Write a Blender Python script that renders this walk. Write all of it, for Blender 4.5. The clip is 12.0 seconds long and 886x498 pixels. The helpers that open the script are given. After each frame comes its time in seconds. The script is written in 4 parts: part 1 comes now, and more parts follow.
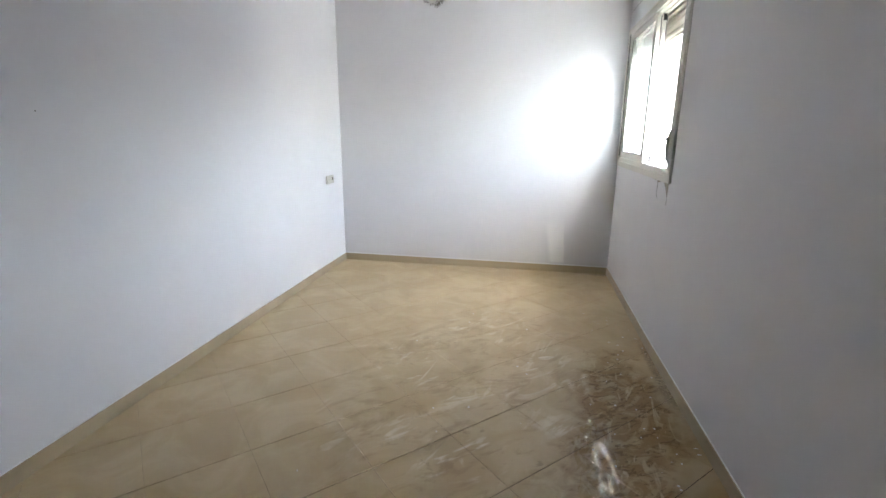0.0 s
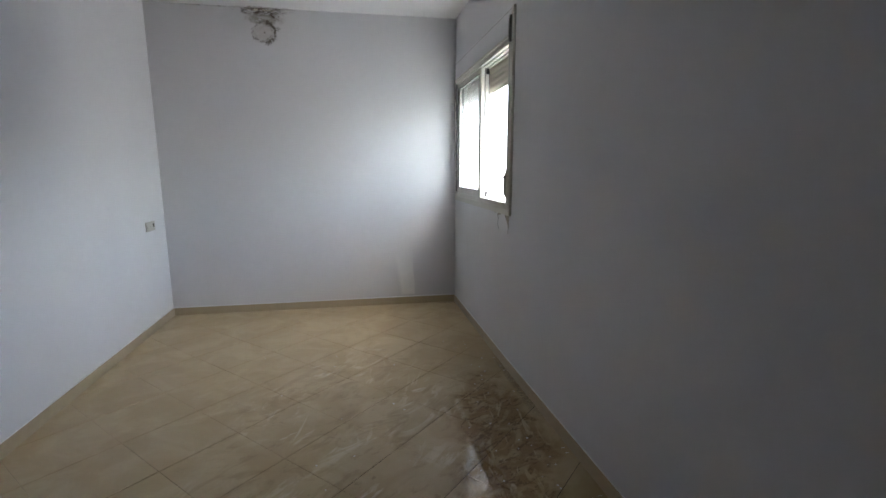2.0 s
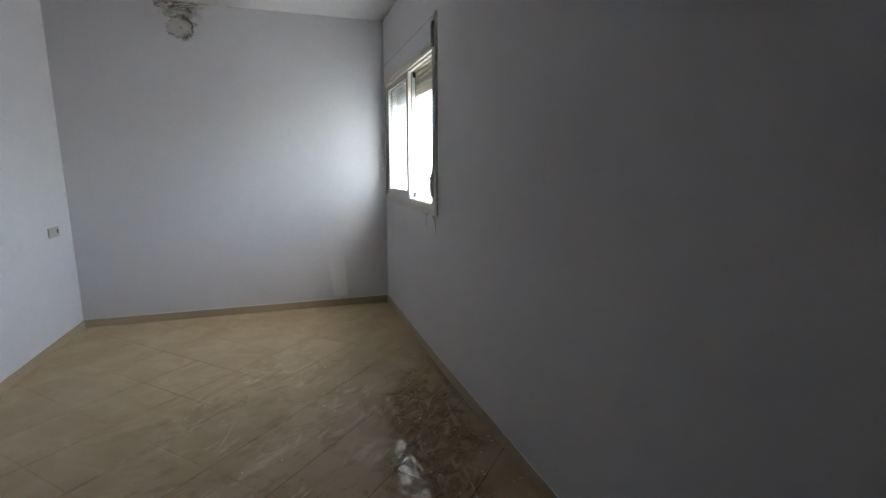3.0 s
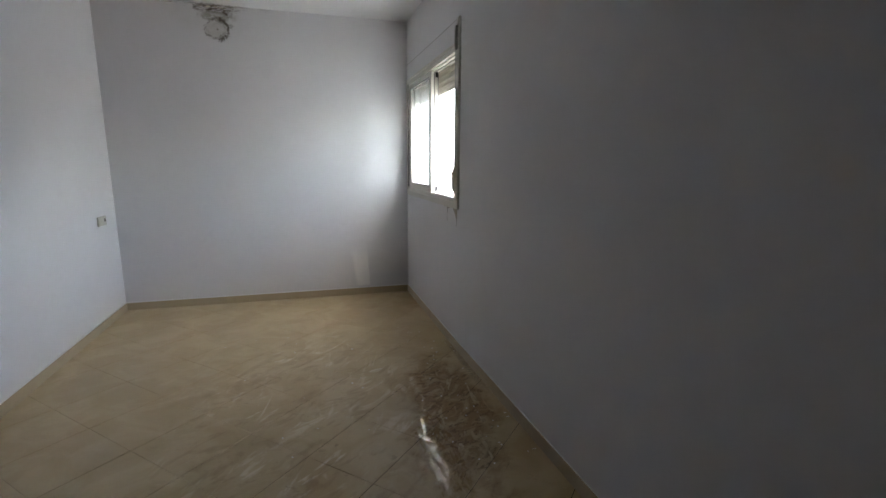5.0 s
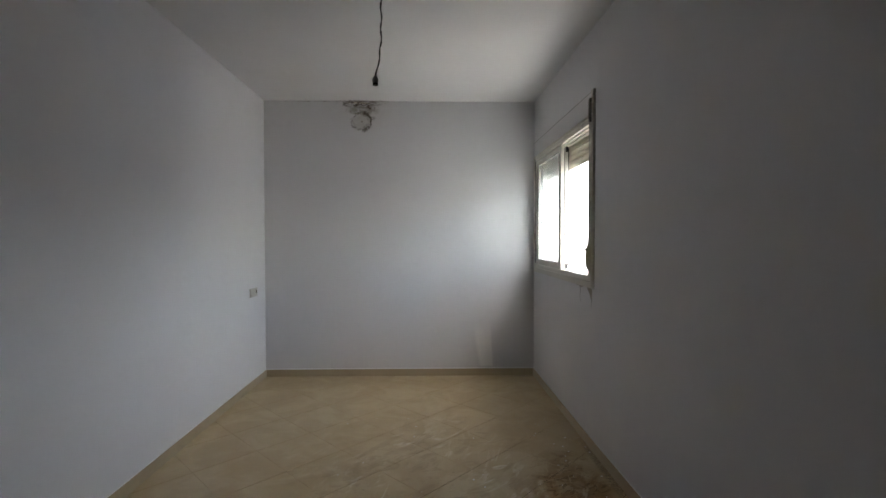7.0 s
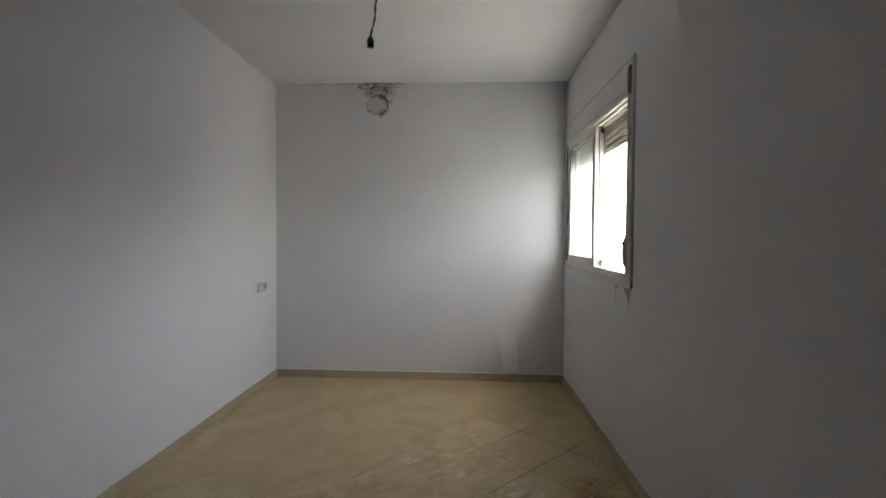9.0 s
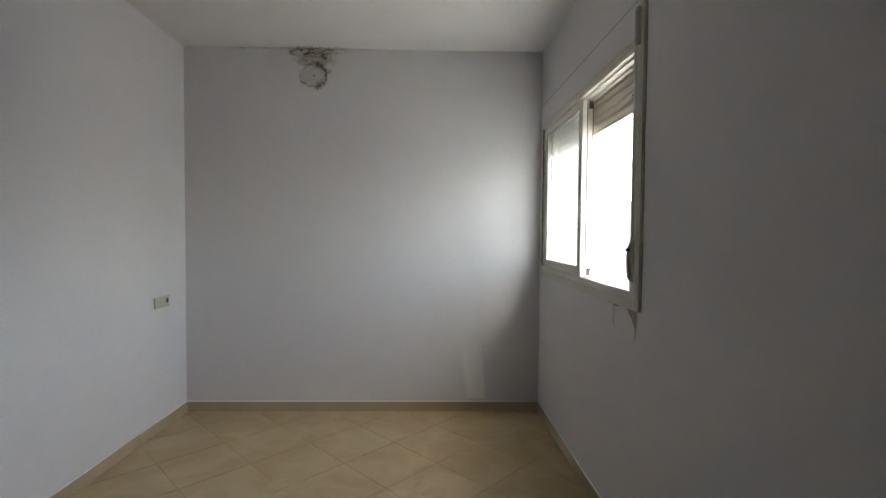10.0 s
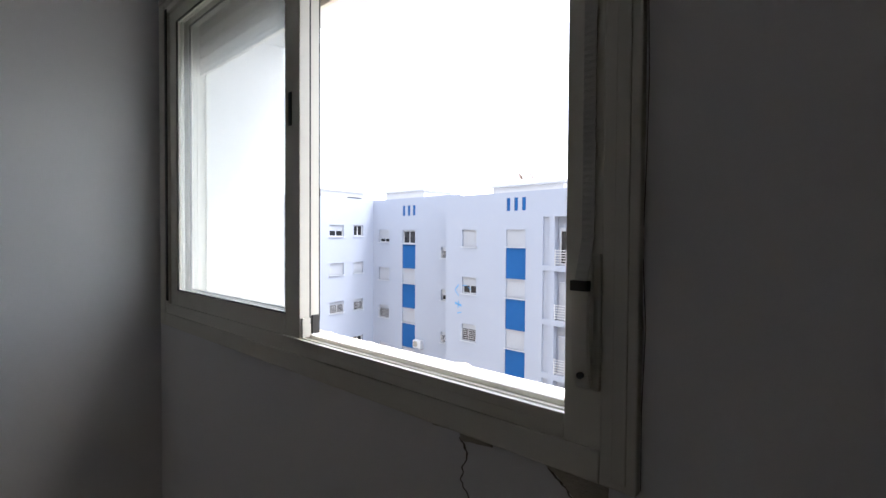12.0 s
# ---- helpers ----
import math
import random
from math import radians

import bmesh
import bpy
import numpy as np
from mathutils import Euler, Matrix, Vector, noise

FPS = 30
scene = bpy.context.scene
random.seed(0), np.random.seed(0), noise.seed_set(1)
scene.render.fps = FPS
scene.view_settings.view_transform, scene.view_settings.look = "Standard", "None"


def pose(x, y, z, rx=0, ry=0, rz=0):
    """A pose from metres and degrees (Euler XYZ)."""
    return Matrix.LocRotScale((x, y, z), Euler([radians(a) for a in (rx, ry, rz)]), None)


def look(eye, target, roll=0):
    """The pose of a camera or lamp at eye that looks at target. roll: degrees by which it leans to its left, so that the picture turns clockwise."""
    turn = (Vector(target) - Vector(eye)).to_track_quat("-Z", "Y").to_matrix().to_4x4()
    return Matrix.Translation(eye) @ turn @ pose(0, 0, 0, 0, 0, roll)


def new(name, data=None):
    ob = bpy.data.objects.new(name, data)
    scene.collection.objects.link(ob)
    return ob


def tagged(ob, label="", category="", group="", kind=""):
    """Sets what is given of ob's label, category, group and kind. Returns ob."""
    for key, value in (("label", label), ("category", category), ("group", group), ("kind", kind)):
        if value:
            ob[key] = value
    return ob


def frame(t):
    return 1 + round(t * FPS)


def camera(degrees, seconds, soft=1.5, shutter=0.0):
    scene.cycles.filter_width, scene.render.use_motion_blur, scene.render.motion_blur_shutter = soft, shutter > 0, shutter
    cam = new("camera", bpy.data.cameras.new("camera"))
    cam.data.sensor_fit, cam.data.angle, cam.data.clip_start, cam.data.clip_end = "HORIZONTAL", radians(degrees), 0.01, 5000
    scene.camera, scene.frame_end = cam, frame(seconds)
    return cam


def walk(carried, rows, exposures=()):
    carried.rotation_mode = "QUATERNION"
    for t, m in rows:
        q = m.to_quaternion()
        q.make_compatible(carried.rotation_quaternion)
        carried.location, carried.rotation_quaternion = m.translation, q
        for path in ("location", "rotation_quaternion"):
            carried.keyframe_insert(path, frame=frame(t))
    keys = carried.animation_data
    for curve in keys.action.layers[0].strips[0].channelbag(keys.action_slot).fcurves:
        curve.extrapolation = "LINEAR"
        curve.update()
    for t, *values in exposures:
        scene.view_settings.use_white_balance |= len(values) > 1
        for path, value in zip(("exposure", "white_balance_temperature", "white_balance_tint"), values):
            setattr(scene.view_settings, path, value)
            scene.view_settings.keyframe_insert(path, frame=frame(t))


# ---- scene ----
cam = camera(87.2, 12.0)
PATH = [
    (0, (0.209, 0.031, 1.37), (-0.149, 1.937, 0.884), 0.5),
    (0.5, (0.121, 0.028, 1.384), (0.008, 1.963, 0.894), 0.7),
    (1, (0.003, 0.006, 1.398), (0.179, 1.938, 0.912), 0.2),
    (1.5, (-0.044, 0.015, 1.424), (0.208, 1.964, 1.054), 0.0),
    (2, (0.01, 0.009, 1.404), (0.364, 1.947, 1.061), -0.0),
    (2.5, (0.048, -0.016, 1.403), (0.528, 1.895, 1.063), 0.1),
    (3, (0.067, -0.071, 1.411), (0.673, 1.804, 1.07), -0.0),
    (3.2, (0.082, -0.073, 1.405), (0.71, 1.794, 1.06), -0.1),
    (4.8, (-0.009, -0.242, 1.397), (0.545, 1.646, 1.037), 0.3),
    (5, (-0.04, -0.255, 1.423), (0.507, 1.634, 1.058), 0.4),
    (5.5, (-0.086, -0.266, 1.454), (0.371, 1.671, 1.257), 0.2),
    (6, (-0.099, -0.208, 1.455), (0.222, 1.766, 1.413), -0.0),
    (6.5, (-0.093, -0.162, 1.44), (0.062, 1.832, 1.416), 0.0),
    (7, (-0.059, -0.073, 1.417), (-0.012, 1.926, 1.374), -0.0),
    (7.5, (0.022, 0.049, 1.423), (-0.042, 2.046, 1.335), -0.1),
    (7.7, (0.03, 0.073, 1.407), (-0.063, 2.069, 1.325), -0.0),
    (9.3, (0.104, 0.483, 1.383), (0.0, 2.48, 1.326), 0.4),
    (9.5, (0.119, 0.642, 1.393), (0.113, 2.641, 1.335), 0.4),
    (10, (0.143, 1.075, 1.407), (0.191, 3.074, 1.341), 0.5),
    (10.5, (0.161, 1.513, 1.401), (0.309, 3.506, 1.325), 0.55),
    (11, (0.207, 1.948, 1.401), (0.737, 3.875, 1.339), 0.80),
    (11.5, (0.311, 2.394, 1.398), (1.291, 4.136, 1.351), 0.66),
    (12, (0.424, 2.777, 1.403), (1.903, 4.123, 1.359), 0.39),
]
EXPOSURE = [(0, 4.58, 6160, 7), (0.5, 4.32, 6120, 7), (1.0, 4.05, 6100, 7), (1.5, 3.78, 6070, 7), (2.0, 3.52, 6050, 7), (2.5, 3.35, 6060, 7), (3.0, 3.27, 6050, 7), (5.0, 3.38, 6230, 7), (5.5, 3.37, 6280, 7),
            (6.0, 3.35, 6360, 7), (6.5, 3.16, 6410, 7), (7.5, 3.08, 6460, 7), (9.5, 3.14, 6630, 7), (10.5, 2.87, 6530, 7), (11.0, 2.41, 6410, 9), (11.5, 2.04, 6330, 9), (12.0, 1.62, 6240, 9)]
walk(cam, [(t, look(eye, target, roll)) for t, eye, target, roll in PATH], EXPOSURE)

# ---- light: hazy bright sky, veiled sun high in the south-east, grazing the outer wall ----
SUN_TO = Vector((0.28, -0.34, 0.90)).normalized()
world = bpy.data.worlds.new("sky")
scene.world = world
world.use_nodes = True
wn = world.node_tree
sky = wn.nodes.new("ShaderNodeTexSky")
sky.sky_type = "NISHITA"
sky.sun_disc = False
sky.sun_elevation = math.asin(SUN_TO.z)
sky.sun_rotation = math.atan2(SUN_TO.x, SUN_TO.y)
sky.air_density = 1.0
sky.dust_density = 4.0
sky.ozone_density = 0.6
wn.nodes["Background"].inputs[1].default_value = 0.15
wn.links.new(sky.outputs[0], wn.nodes["Background"].inputs[0])
haze = wn.nodes.new("ShaderNodeBackground")      # the white veil of a hazy sky, even all round
haze.inputs[0].default_value = (0.985, 0.985, 1.01, 1)
haze.inputs[1].default_value = 0.85
both = wn.nodes.new("ShaderNodeAddShader")
wn.links.new(wn.nodes["Background"].outputs[0], both.inputs[0])
wn.links.new(haze.outputs[0], both.inputs[1])
wn.links.new(both.outputs[0], wn.nodes["World Output"].inputs["Surface"])
sun = new("sun", bpy.data.lights.new("sun", "SUN"))
sun.data.energy = 1.3
sun.data.angle = radians(10)
sun.data.color = (1.0, 0.95, 0.88)
sun.matrix_world = look((0, 0, 30), Vector((0, 0, 30)) - SUN_TO)


# ---- materials ----
class Graph:
    """A small writer of node graphs round one Principled shader."""

    def __init__(self, name):
        self.mat = bpy.data.materials.new(name)
        self.mat.use_nodes = True
        self.t = self.mat.node_tree
        self.bsdf = self.t.nodes["Principled BSDF"]
        self.out = self.t.nodes["Material Output"]

    def put(self, value, socket):
        if isinstance(value, bpy.types.NodeSocket):
            self.t.links.new(value, socket)
        elif isinstance(value, (tuple, list)) and len(value) == 3 and socket.type == "RGBA":
            socket.default_value = (*value, 1)
        else:
            socket.default_value = value

    def math(self, op, a, b=0.0, c=0.0, clamp=False):
        n = self.t.nodes.new("ShaderNodeMath")
        n.operation, n.use_clamp = op, clamp
        for v, s in zip((a, b, c), n.inputs):
            self.put(v, s)
        return n.outputs[0]

    def pos(self):
        return self.t.nodes.new("ShaderNodeNewGeometry").outputs["Position"]

    def xyz(self, v):
        n = self.t.nodes.new("ShaderNodeSeparateXYZ")
        self.put(v, n.inputs[0])
        return n.outputs

    def mapped(self, v, scale=(1, 1, 1), turn=0.0, shift=(0, 0, 0)):
        r = self.t.nodes.new("ShaderNodeVectorRotate")
        r.rotation_type = "Z_AXIS"
        self.put(v, r.inputs["Vector"])
        r.inputs["Angle"].default_value = radians(turn)
        m = self.t.nodes.new("ShaderNodeMapping")
        self.put(r.outputs[0], m.inputs["Vector"])
        m.inputs["Scale"].default_value = scale
        m.inputs["Location"].default_value = shift
        return m.outputs[0]

    def noise(self, v, scale, detail=4.0, rough=0.55, warp=0.0):
        n = self.t.nodes.new("ShaderNodeTexNoise")
        self.put(v, n.inputs["Vector"])
        n.inputs["Scale"].default_value = scale
        n.inputs["Detail"].default_value = detail
        n.inputs["Roughness"].default_value = rough
        n.inputs["Distortion"].default_value = warp
        return n.outputs["Fac"]

    def step(self, v, lo, hi, a=0.0, b=1.0):
        n = self.t.nodes.new("ShaderNodeMapRange")
        n.interpolation_type = "SMOOTHSTEP"
        self.put(v, n.inputs[0])
        for i, x in enumerate((lo, hi, a, b)):
            n.inputs[i + 1].default_value = x
        return n.outputs[0]

    def mix(self, f, a, b):
        n = self.t.nodes.new("ShaderNodeMix")
        n.data_type = "RGBA"
        self.put(f, n.inputs["Factor"])
        self.put(a, n.inputs[6])
        self.put(b, n.inputs[7])
        return n.outputs[2]

    def blob(self, p, cx, cy, rx, ry, wob=0.0, w=None):
        """1 inside an ellipse in the plane of two coordinates, with an edge that w makes uneven."""
        u = self.math("DIVIDE", self.math("SUBTRACT", p[0], cx), rx)
        v = self.math("DIVIDE", self.math("SUBTRACT", p[1], cy), ry)
        d = self.math("SQRT", self.math("ADD", self.math("MULTIPLY", u, u), self.math("MULTIPLY", v, v)))
        if w is not None:
            d = self.math("ADD", d, self.math("MULTIPLY", self.math("SUBTRACT", w, 0.5), wob))
        return d

    def bump(self, height, strength, distance):
        n = self.t.nodes.new("ShaderNodeBump")
        n.inputs["Strength"].default_value = strength
        n.inputs["Distance"].default_value = distance
        self.put(height, n.inputs["Height"])
        self.t.links.new(n.outputs[0], self.bsdf.inputs["Normal"])

    def set(self, colour, rough, metal=0.0, spec=0.5):
        self.put(colour, self.bsdf.inputs["Base Color"])
        self.put(rough, self.bsdf.inputs["Roughness"])
        self.bsdf.inputs["Metallic"].default_value = metal
        self.bsdf.inputs["Specular IOR Level"].default_value = spec
        return self.mat


def grainy(name, colour, rough, metal=0.0, grain=30.0, vary=0.12, bump=0.0, dirt=0.0, dirt_colour=(0.1, 0.08, 0.06)):
    """A plain surface with fine grain and larger soft stains."""
    g = Graph(name)
    p = g.pos()
    dark = tuple(c * (1 - vary) for c in colour)
    col = g.mix(g.noise(p, grain * 0.08, 3), dark, colour)
    col = g.mix(g.math("MULTIPLY", g.noise(p, grain, 5), vary), col, tuple(c * 0.7 for c in colour))
    if dirt:
        col = g.mix(g.math("MULTIPLY", g.step(g.noise(p, grain * 0.25, 6, 0.65), 0.52, 0.75), dirt), col, dirt_colour)
    if bump:
        g.bump(g.noise(p, grain * 3, 3), bump, 0.002)
    r = g.math("ADD", rough - 0.06, g.math("MULTIPLY", g.noise(p, grain * 0.5, 3), 0.12))
    return g.set(col, r, metal)


def paint_wall(name, colour, marks=None):
    """Rolled matt wall paint with a faint orange-peel relief and soft scuffs."""
    g = Graph(name)
    p = g.pos()
    broad = g.noise(p, 0.9, 4, 0.6)
    col = g.mix(g.step(broad, 0.35, 0.7), tuple(c * 0.955 for c in colour), colour)
    col = g.mix(g.math("MULTIPLY", g.step(g.noise(p, 7.0, 5, 0.65), 0.55, 0.8), 0.10), col, tuple(c * 0.8 for c in colour))
    height = g.math("ADD", g.math("MULTIPLY", g.noise(p, 160.0, 2), 0.6), g.math("MULTIPLY", g.noise(p, 6.0, 3), 3.0))
    rough = 0.62
    if marks:
        col, rough = marks(g, p, col)
    g.bump(height, 0.25, 0.0015)
    return g.set(col, rough, spec=0.3)


def damp_marks(g, p, col):
    """The damp stain under the ceiling and the filled, lighter patch low on the far wall."""
    x, y, z = g.xyz(p)
    fine = g.noise(p, 22.0, 6, 0.7)
    mid = g.noise(p, 9.0, 5, 0.65)
    blot = g.noise(p, 17.0, 5, 0.62, 0.8)
    lump = g.noise(p, 13.0, 5, 0.62, 0.6)
    q = (x, z)
    # broken ring of mould round a peeled disc
    d = g.blob(q, -0.782, 2.616, 0.108, 0.088, 1.1, lump)
    width = g.math("ADD", -0.05, g.math("MULTIPLY", blot, 0.68))
    width = g.math("MAXIMUM", 0.02, g.math("MULTIPLY", width, g.step(x, -0.86, -0.70, 0.7, 1.25)))
    ring = g.math("SUBTRACT", 1.0, g.math("DIVIDE", g.math("ABSOLUTE", g.math("SUBTRACT", d, 0.97)), width), clamp=True)
    right = g.step(x, -0.90, -0.68, 0.55, 1.0)
    ring = g.math("MULTIPLY", g.math("MULTIPLY", ring, right), g.step(fine, 0.30, 0.62))
    disc = g.math("SUBTRACT", 1.0, g.step(d, 0.75, 1.1))
    # grey smear between the ring and the ceiling
    b = g.blob(q, -0.785, 2.728, 0.175, 0.056, 1.3, lump)
    band = g.math("MULTIPLY", g.math("SUBTRACT", 1.0, g.step(b, 0.5, 1.15)), g.step(blot, 0.28, 0.56))
    # brown run under the ceiling joint, with bare streaks in it
    t = g.blob(q, -0.775, 2.798, 0.22, 0.046, 1.7, blot)
    top = g.math("MULTIPLY", g.math("SUBTRACT", 1.0, g.step(t, 0.45, 1.1)), g.step(g.noise(g.mapped(p, (1, 1, 4)), 14.0, 4, 0.6, 0.6), 0.34, 0.56))
    spot = g.math("MULTIPLY", g.math("SUBTRACT", 1.0, g.step(g.blob(q, -0.690, 2.765, 0.07, 0.060, 1.6, blot), 0.3, 1.0)), g.step(fine, 0.40, 0.60))
    top = g.math("MAXIMUM", top, spot)
    # a thin line that runs on along the joint
    seam = g.math("SUBTRACT", 1.0, g.step(g.math("SUBTRACT", 2.826, z), 0.004, 0.016))
    run = g.blob(q, -0.95, 2.826, 0.75, 0.4, 0.5, mid)
    seam = g.math("MULTIPLY", seam, g.math("SUBTRACT", 1.0, g.step(run, 0.5, 1.0)))
    seam = g.math("MULTIPLY", seam, g.step(mid, 0.38, 0.66))
    halo = g.math("SUBTRACT", 1.0, g.step(g.blob(q, -0.80, 2.78, 0.42, 0.26, 0.9, mid), 0.4, 1.1))
    col = g.mix(g.math("MULTIPLY", halo, 0.22), col, (0.50, 0.47, 0.40))
    col = g.mix(g.math("MULTIPLY", disc, g.step(blot, 0.25, 0.75, 0.35, 0.8)), col, (0.43, 0.41, 0.365))
    pin = g.math("SUBTRACT", 1.0, g.step(g.blob(q, -0.775, 2.617, 0.012, 0.012, 0.5, fine), 0.4, 1.0))
    col = g.mix(g.math("MULTIPLY", pin, 0.7), col, (0.17, 0.15, 0.12))
    col = g.mix(g.math("MULTIPLY", band, 0.80), col, (0.275, 0.255, 0.205))
    col = g.mix(g.math("MULTIPLY", g.step(ring, 0.0, 0.75), g.step(mid, 0.30, 0.65, 0.80, 1.0)), col, (0.070, 0.050, 0.032))
    col = g.mix(g.math("MULTIPLY", top, 0.92), col, (0.085, 0.055, 0.032))
    bare = g.math("MULTIPLY", g.math("SUBTRACT", 1.0, g.step(g.blob(q, -0.79, 2.806, 0.15, 0.012, 1.5, blot), 0.4, 1.0)), g.step(g.noise(p, 30.0, 3, 0.6), 0.42, 0.56))
    col = g.mix(g.math("MULTIPLY", bare, 0.9), col, (0.66, 0.60, 0.48))
    col = g.mix(g.math("MULTIPLY", seam, 0.75), col, (0.20, 0.17, 0.13))
    # lighter filled patch above the skirting
    u = g.math("ADD", x, g.math("MULTIPLY", z, 0.06))
    u = g.math("ADD", u, g.math("MULTIPLY", g.math("SUBTRACT", mid, 0.5), 0.03))
    left = g.math("SUBTRACT", x, g.math("MULTIPLY", z, -0.14))
    side = g.math("MULTIPLY", g.step(left, 0.425, 0.475), g.math("SUBTRACT", 1.0, g.step(u, 0.570, 0.590)))
    tall = g.math("MULTIPLY", g.step(z, 0.085, 0.11), g.math("SUBTRACT", 1.0, g.step(z, 0.30, 0.60)))
    patch = g.math("MULTIPLY", g.math("MULTIPLY", side, tall), g.math("ADD", 0.55, g.math("MULTIPLY", mid, 0.6)))
    col = g.mix(g.math("MULTIPLY", patch, 0.75, clamp=True), col, (0.90, 0.89, 0.87))
    return col, 0.62


def ceiling_marks(g, p, col):
    x, y, z = g.xyz(p)
    fine = g.noise(p, 24.0, 6, 0.7)
    d = g.blob((x, y), -0.77, 4.74, 0.30, 0.06, 0.9, g.noise(p, 9.0, 5, 0.65))
    m = g.math("MULTIPLY", g.math("SUBTRACT", 1.0, g.step(d, 0.5, 1.1)), g.step(fine, 0.40, 0.62))
    col = g.mix(g.math("MULTIPLY", m, 0.8), col, (0.16, 0.12, 0.09))
    return col, 0.7


WETX, WETY = 0.55, 1.75


def floor_tile(name):
    """Glazed beige tile, dusty, with dried mop smears, and mud and water near the window wall."""
    g = Graph(name)
    p = g.pos()
    x, y, z = g.xyz(p)
    info = g.t.nodes.new("ShaderNodeObjectInfo").outputs["Random"]
    cloud = g.noise(p, 3.2, 5, 0.58, 0.8)
    speck = g.noise(p, 60.0, 4, 0.6)
    col = g.mix(g.step(cloud, 0.36, 0.66), (0.445, 0.330, 0.182), (0.520, 0.405, 0.240))
    col = g.mix(g.math("MULTIPLY", info, 0.07), col, (0.36, 0.27, 0.165))
    col = g.mix(g.math("MULTIPLY", g.step(speck, 0.52, 0.75), 0.08), col, (0.25, 0.19, 0.12))
    # dried smears: broad mop swirls and thin streaks, only in the trodden middle
    area = g.math("SUBTRACT", 1.0, g.step(g.blob((x, y), 0.05, 2.35, 1.20, 1.35, 0.9, g.noise(p, 1.6, 3)), 0.50, 1.0))
    s1 = g.noise(g.mapped(p, (1.3, 3.6, 1.0), -52.0), 1.4, 4, 0.55, 2.4)
    s2 = g.noise(g.mapped(p, (3.6, 1.4, 1.0), 20.0, (3.1, 1.7, 0)), 1.4, 4, 0.55, 2.8)
    streak = g.math("MAXIMUM", g.step(s1, 0.55, 0.66), g.math("MULTIPLY", g.step(s2, 0.57, 0.67), 0.7))
    streak = g.math("MULTIPLY", streak, g.step(g.noise(p, 2.1, 3, 0.5), 0.40, 0.62))
    streak = g.math("MULTIPLY", streak, area)
    col = g.mix(g.math("MULTIPLY", streak, 0.75), col, (0.71, 0.62, 0.46))
    # brown scuffs and dried footmarks
    scuff = g.math("MULTIPLY", g.step(g.noise(g.mapped(p, (1.0, 1.9, 1.0), -40.0, (0.4, 2.2, 0)), 3.9, 6, 0.66, 1.2), 0.50, 0.66), area)
    col = g.mix(g.math("MULTIPLY", scuff, 0.50), col, (0.285, 0.190, 0.100))
    heel = g.math("MULTIPLY", g.step(g.noise(p, 8.0, 4, 0.6, 0.6), 0.64, 0.72), area)
    col = g.mix(g.math("MULTIPLY", heel, 0.50), col, (0.20, 0.130, 0.068))
    # mud along the window wall: a wet brown film in lobes with finger-wide wiped gaps
    wob = g.noise(p, 4.0, 5, 0.65, 0.8)
    lean = g.math("ADD", x, g.math("MULTIPLY", g.math("SUBTRACT", 2.3, y), 0.10))
    mud_zone = g.math("SUBTRACT", 1.0, g.step(g.blob((lean, y), 0.73, 2.15, 0.27, 0.88, 1.3, wob), 0.55, 1.05))
    patches = g.step(g.noise(g.mapped(p, (1.0, 1.6, 1.0), -40.0), 5.2, 5, 0.60, 1.8), 0.40, 0.52)
    clods = g.step(g.noise(g.mapped(p, (1.0, 2.0, 1.0), -35.0, (1.3, 0.2, 0)), 10.5, 6, 0.66, 1.6), 0.52, 0.62)
    wiped = g.step(g.noise(g.mapped(p, (6.5, 1.3, 1.0), 12.0), 2.2, 3, 0.5, 1.4), 0.61, 0.67)
    gap = g.math("SUBTRACT", 1.0, g.math("MULTIPLY", wiped, 0.85))
    film = g.math("MULTIPLY", g.math("MULTIPLY", mud_zone, g.math("ADD", 0.35, g.math("MULTIPLY", patches, 0.65))), gap)
    mud = g.math("MULTIPLY", g.math("MULTIPLY", mud_zone, clods), gap)
    col = g.mix(g.math("MULTIPLY", film, 0.70), col, (0.225, 0.125, 0.045))
    col = g.mix(g.math("MULTIPLY", mud, 0.62), col, (0.115, 0.058, 0.019))
    dried = g.math("MULTIPLY", g.math("MULTIPLY", mud_zone, wiped), g.step(g.noise(p, 11.0, 4, 0.6, 1.0), 0.44, 0.56))
    col = g.mix(g.math("MULTIPLY", dried, 0.22), col, (0.62, 0.54, 0.41))
    # film of water with a torn edge
    torn = g.noise(g.mapped(p, (2.6, 1.0, 1.0), 12.0), 6.0, 5, 0.60, 1.6)
    wet_zone = g.math("SUBTRACT", 1.0, g.step(g.blob((x, y), WETX, WETY, 0.11, 0.58, 0.9, wob), 0.55, 1.0))
    wet = g.math("MULTIPLY", wet_zone, g.step(torn, 0.45, 0.49))
    col = g.mix(g.math("MULTIPLY", wet_zone, 0.14), col, (0.22, 0.150, 0.080))
    # black grit where the skirting meets the floor
    grit = g.math("MULTIPLY", g.step(x, 0.955, 0.985), g.math("SUBTRACT", 1.0, g.step(g.math("ABSOLUTE", g.math("SUBTRACT", y, 2.75)), 0.2, 0.55)))
    corner = g.math("SUBTRACT", 1.0, g.step(g.blob((x, y), 0.93, 4.70, 0.16, 0.035, 0.8, wob), 0.5, 1.0))
    grit = g.math("MULTIPLY", g.math("MAXIMUM", grit, corner), g.step(speck, 0.35, 0.6))
    col = g.mix(g.math("MULTIPLY", grit, 0.5), col, (0.05, 0.035, 0.025))
    rough = g.math("ADD", 0.30, g.math("MULTIPLY", g.noise(p, 12.0, 4), 0.22))
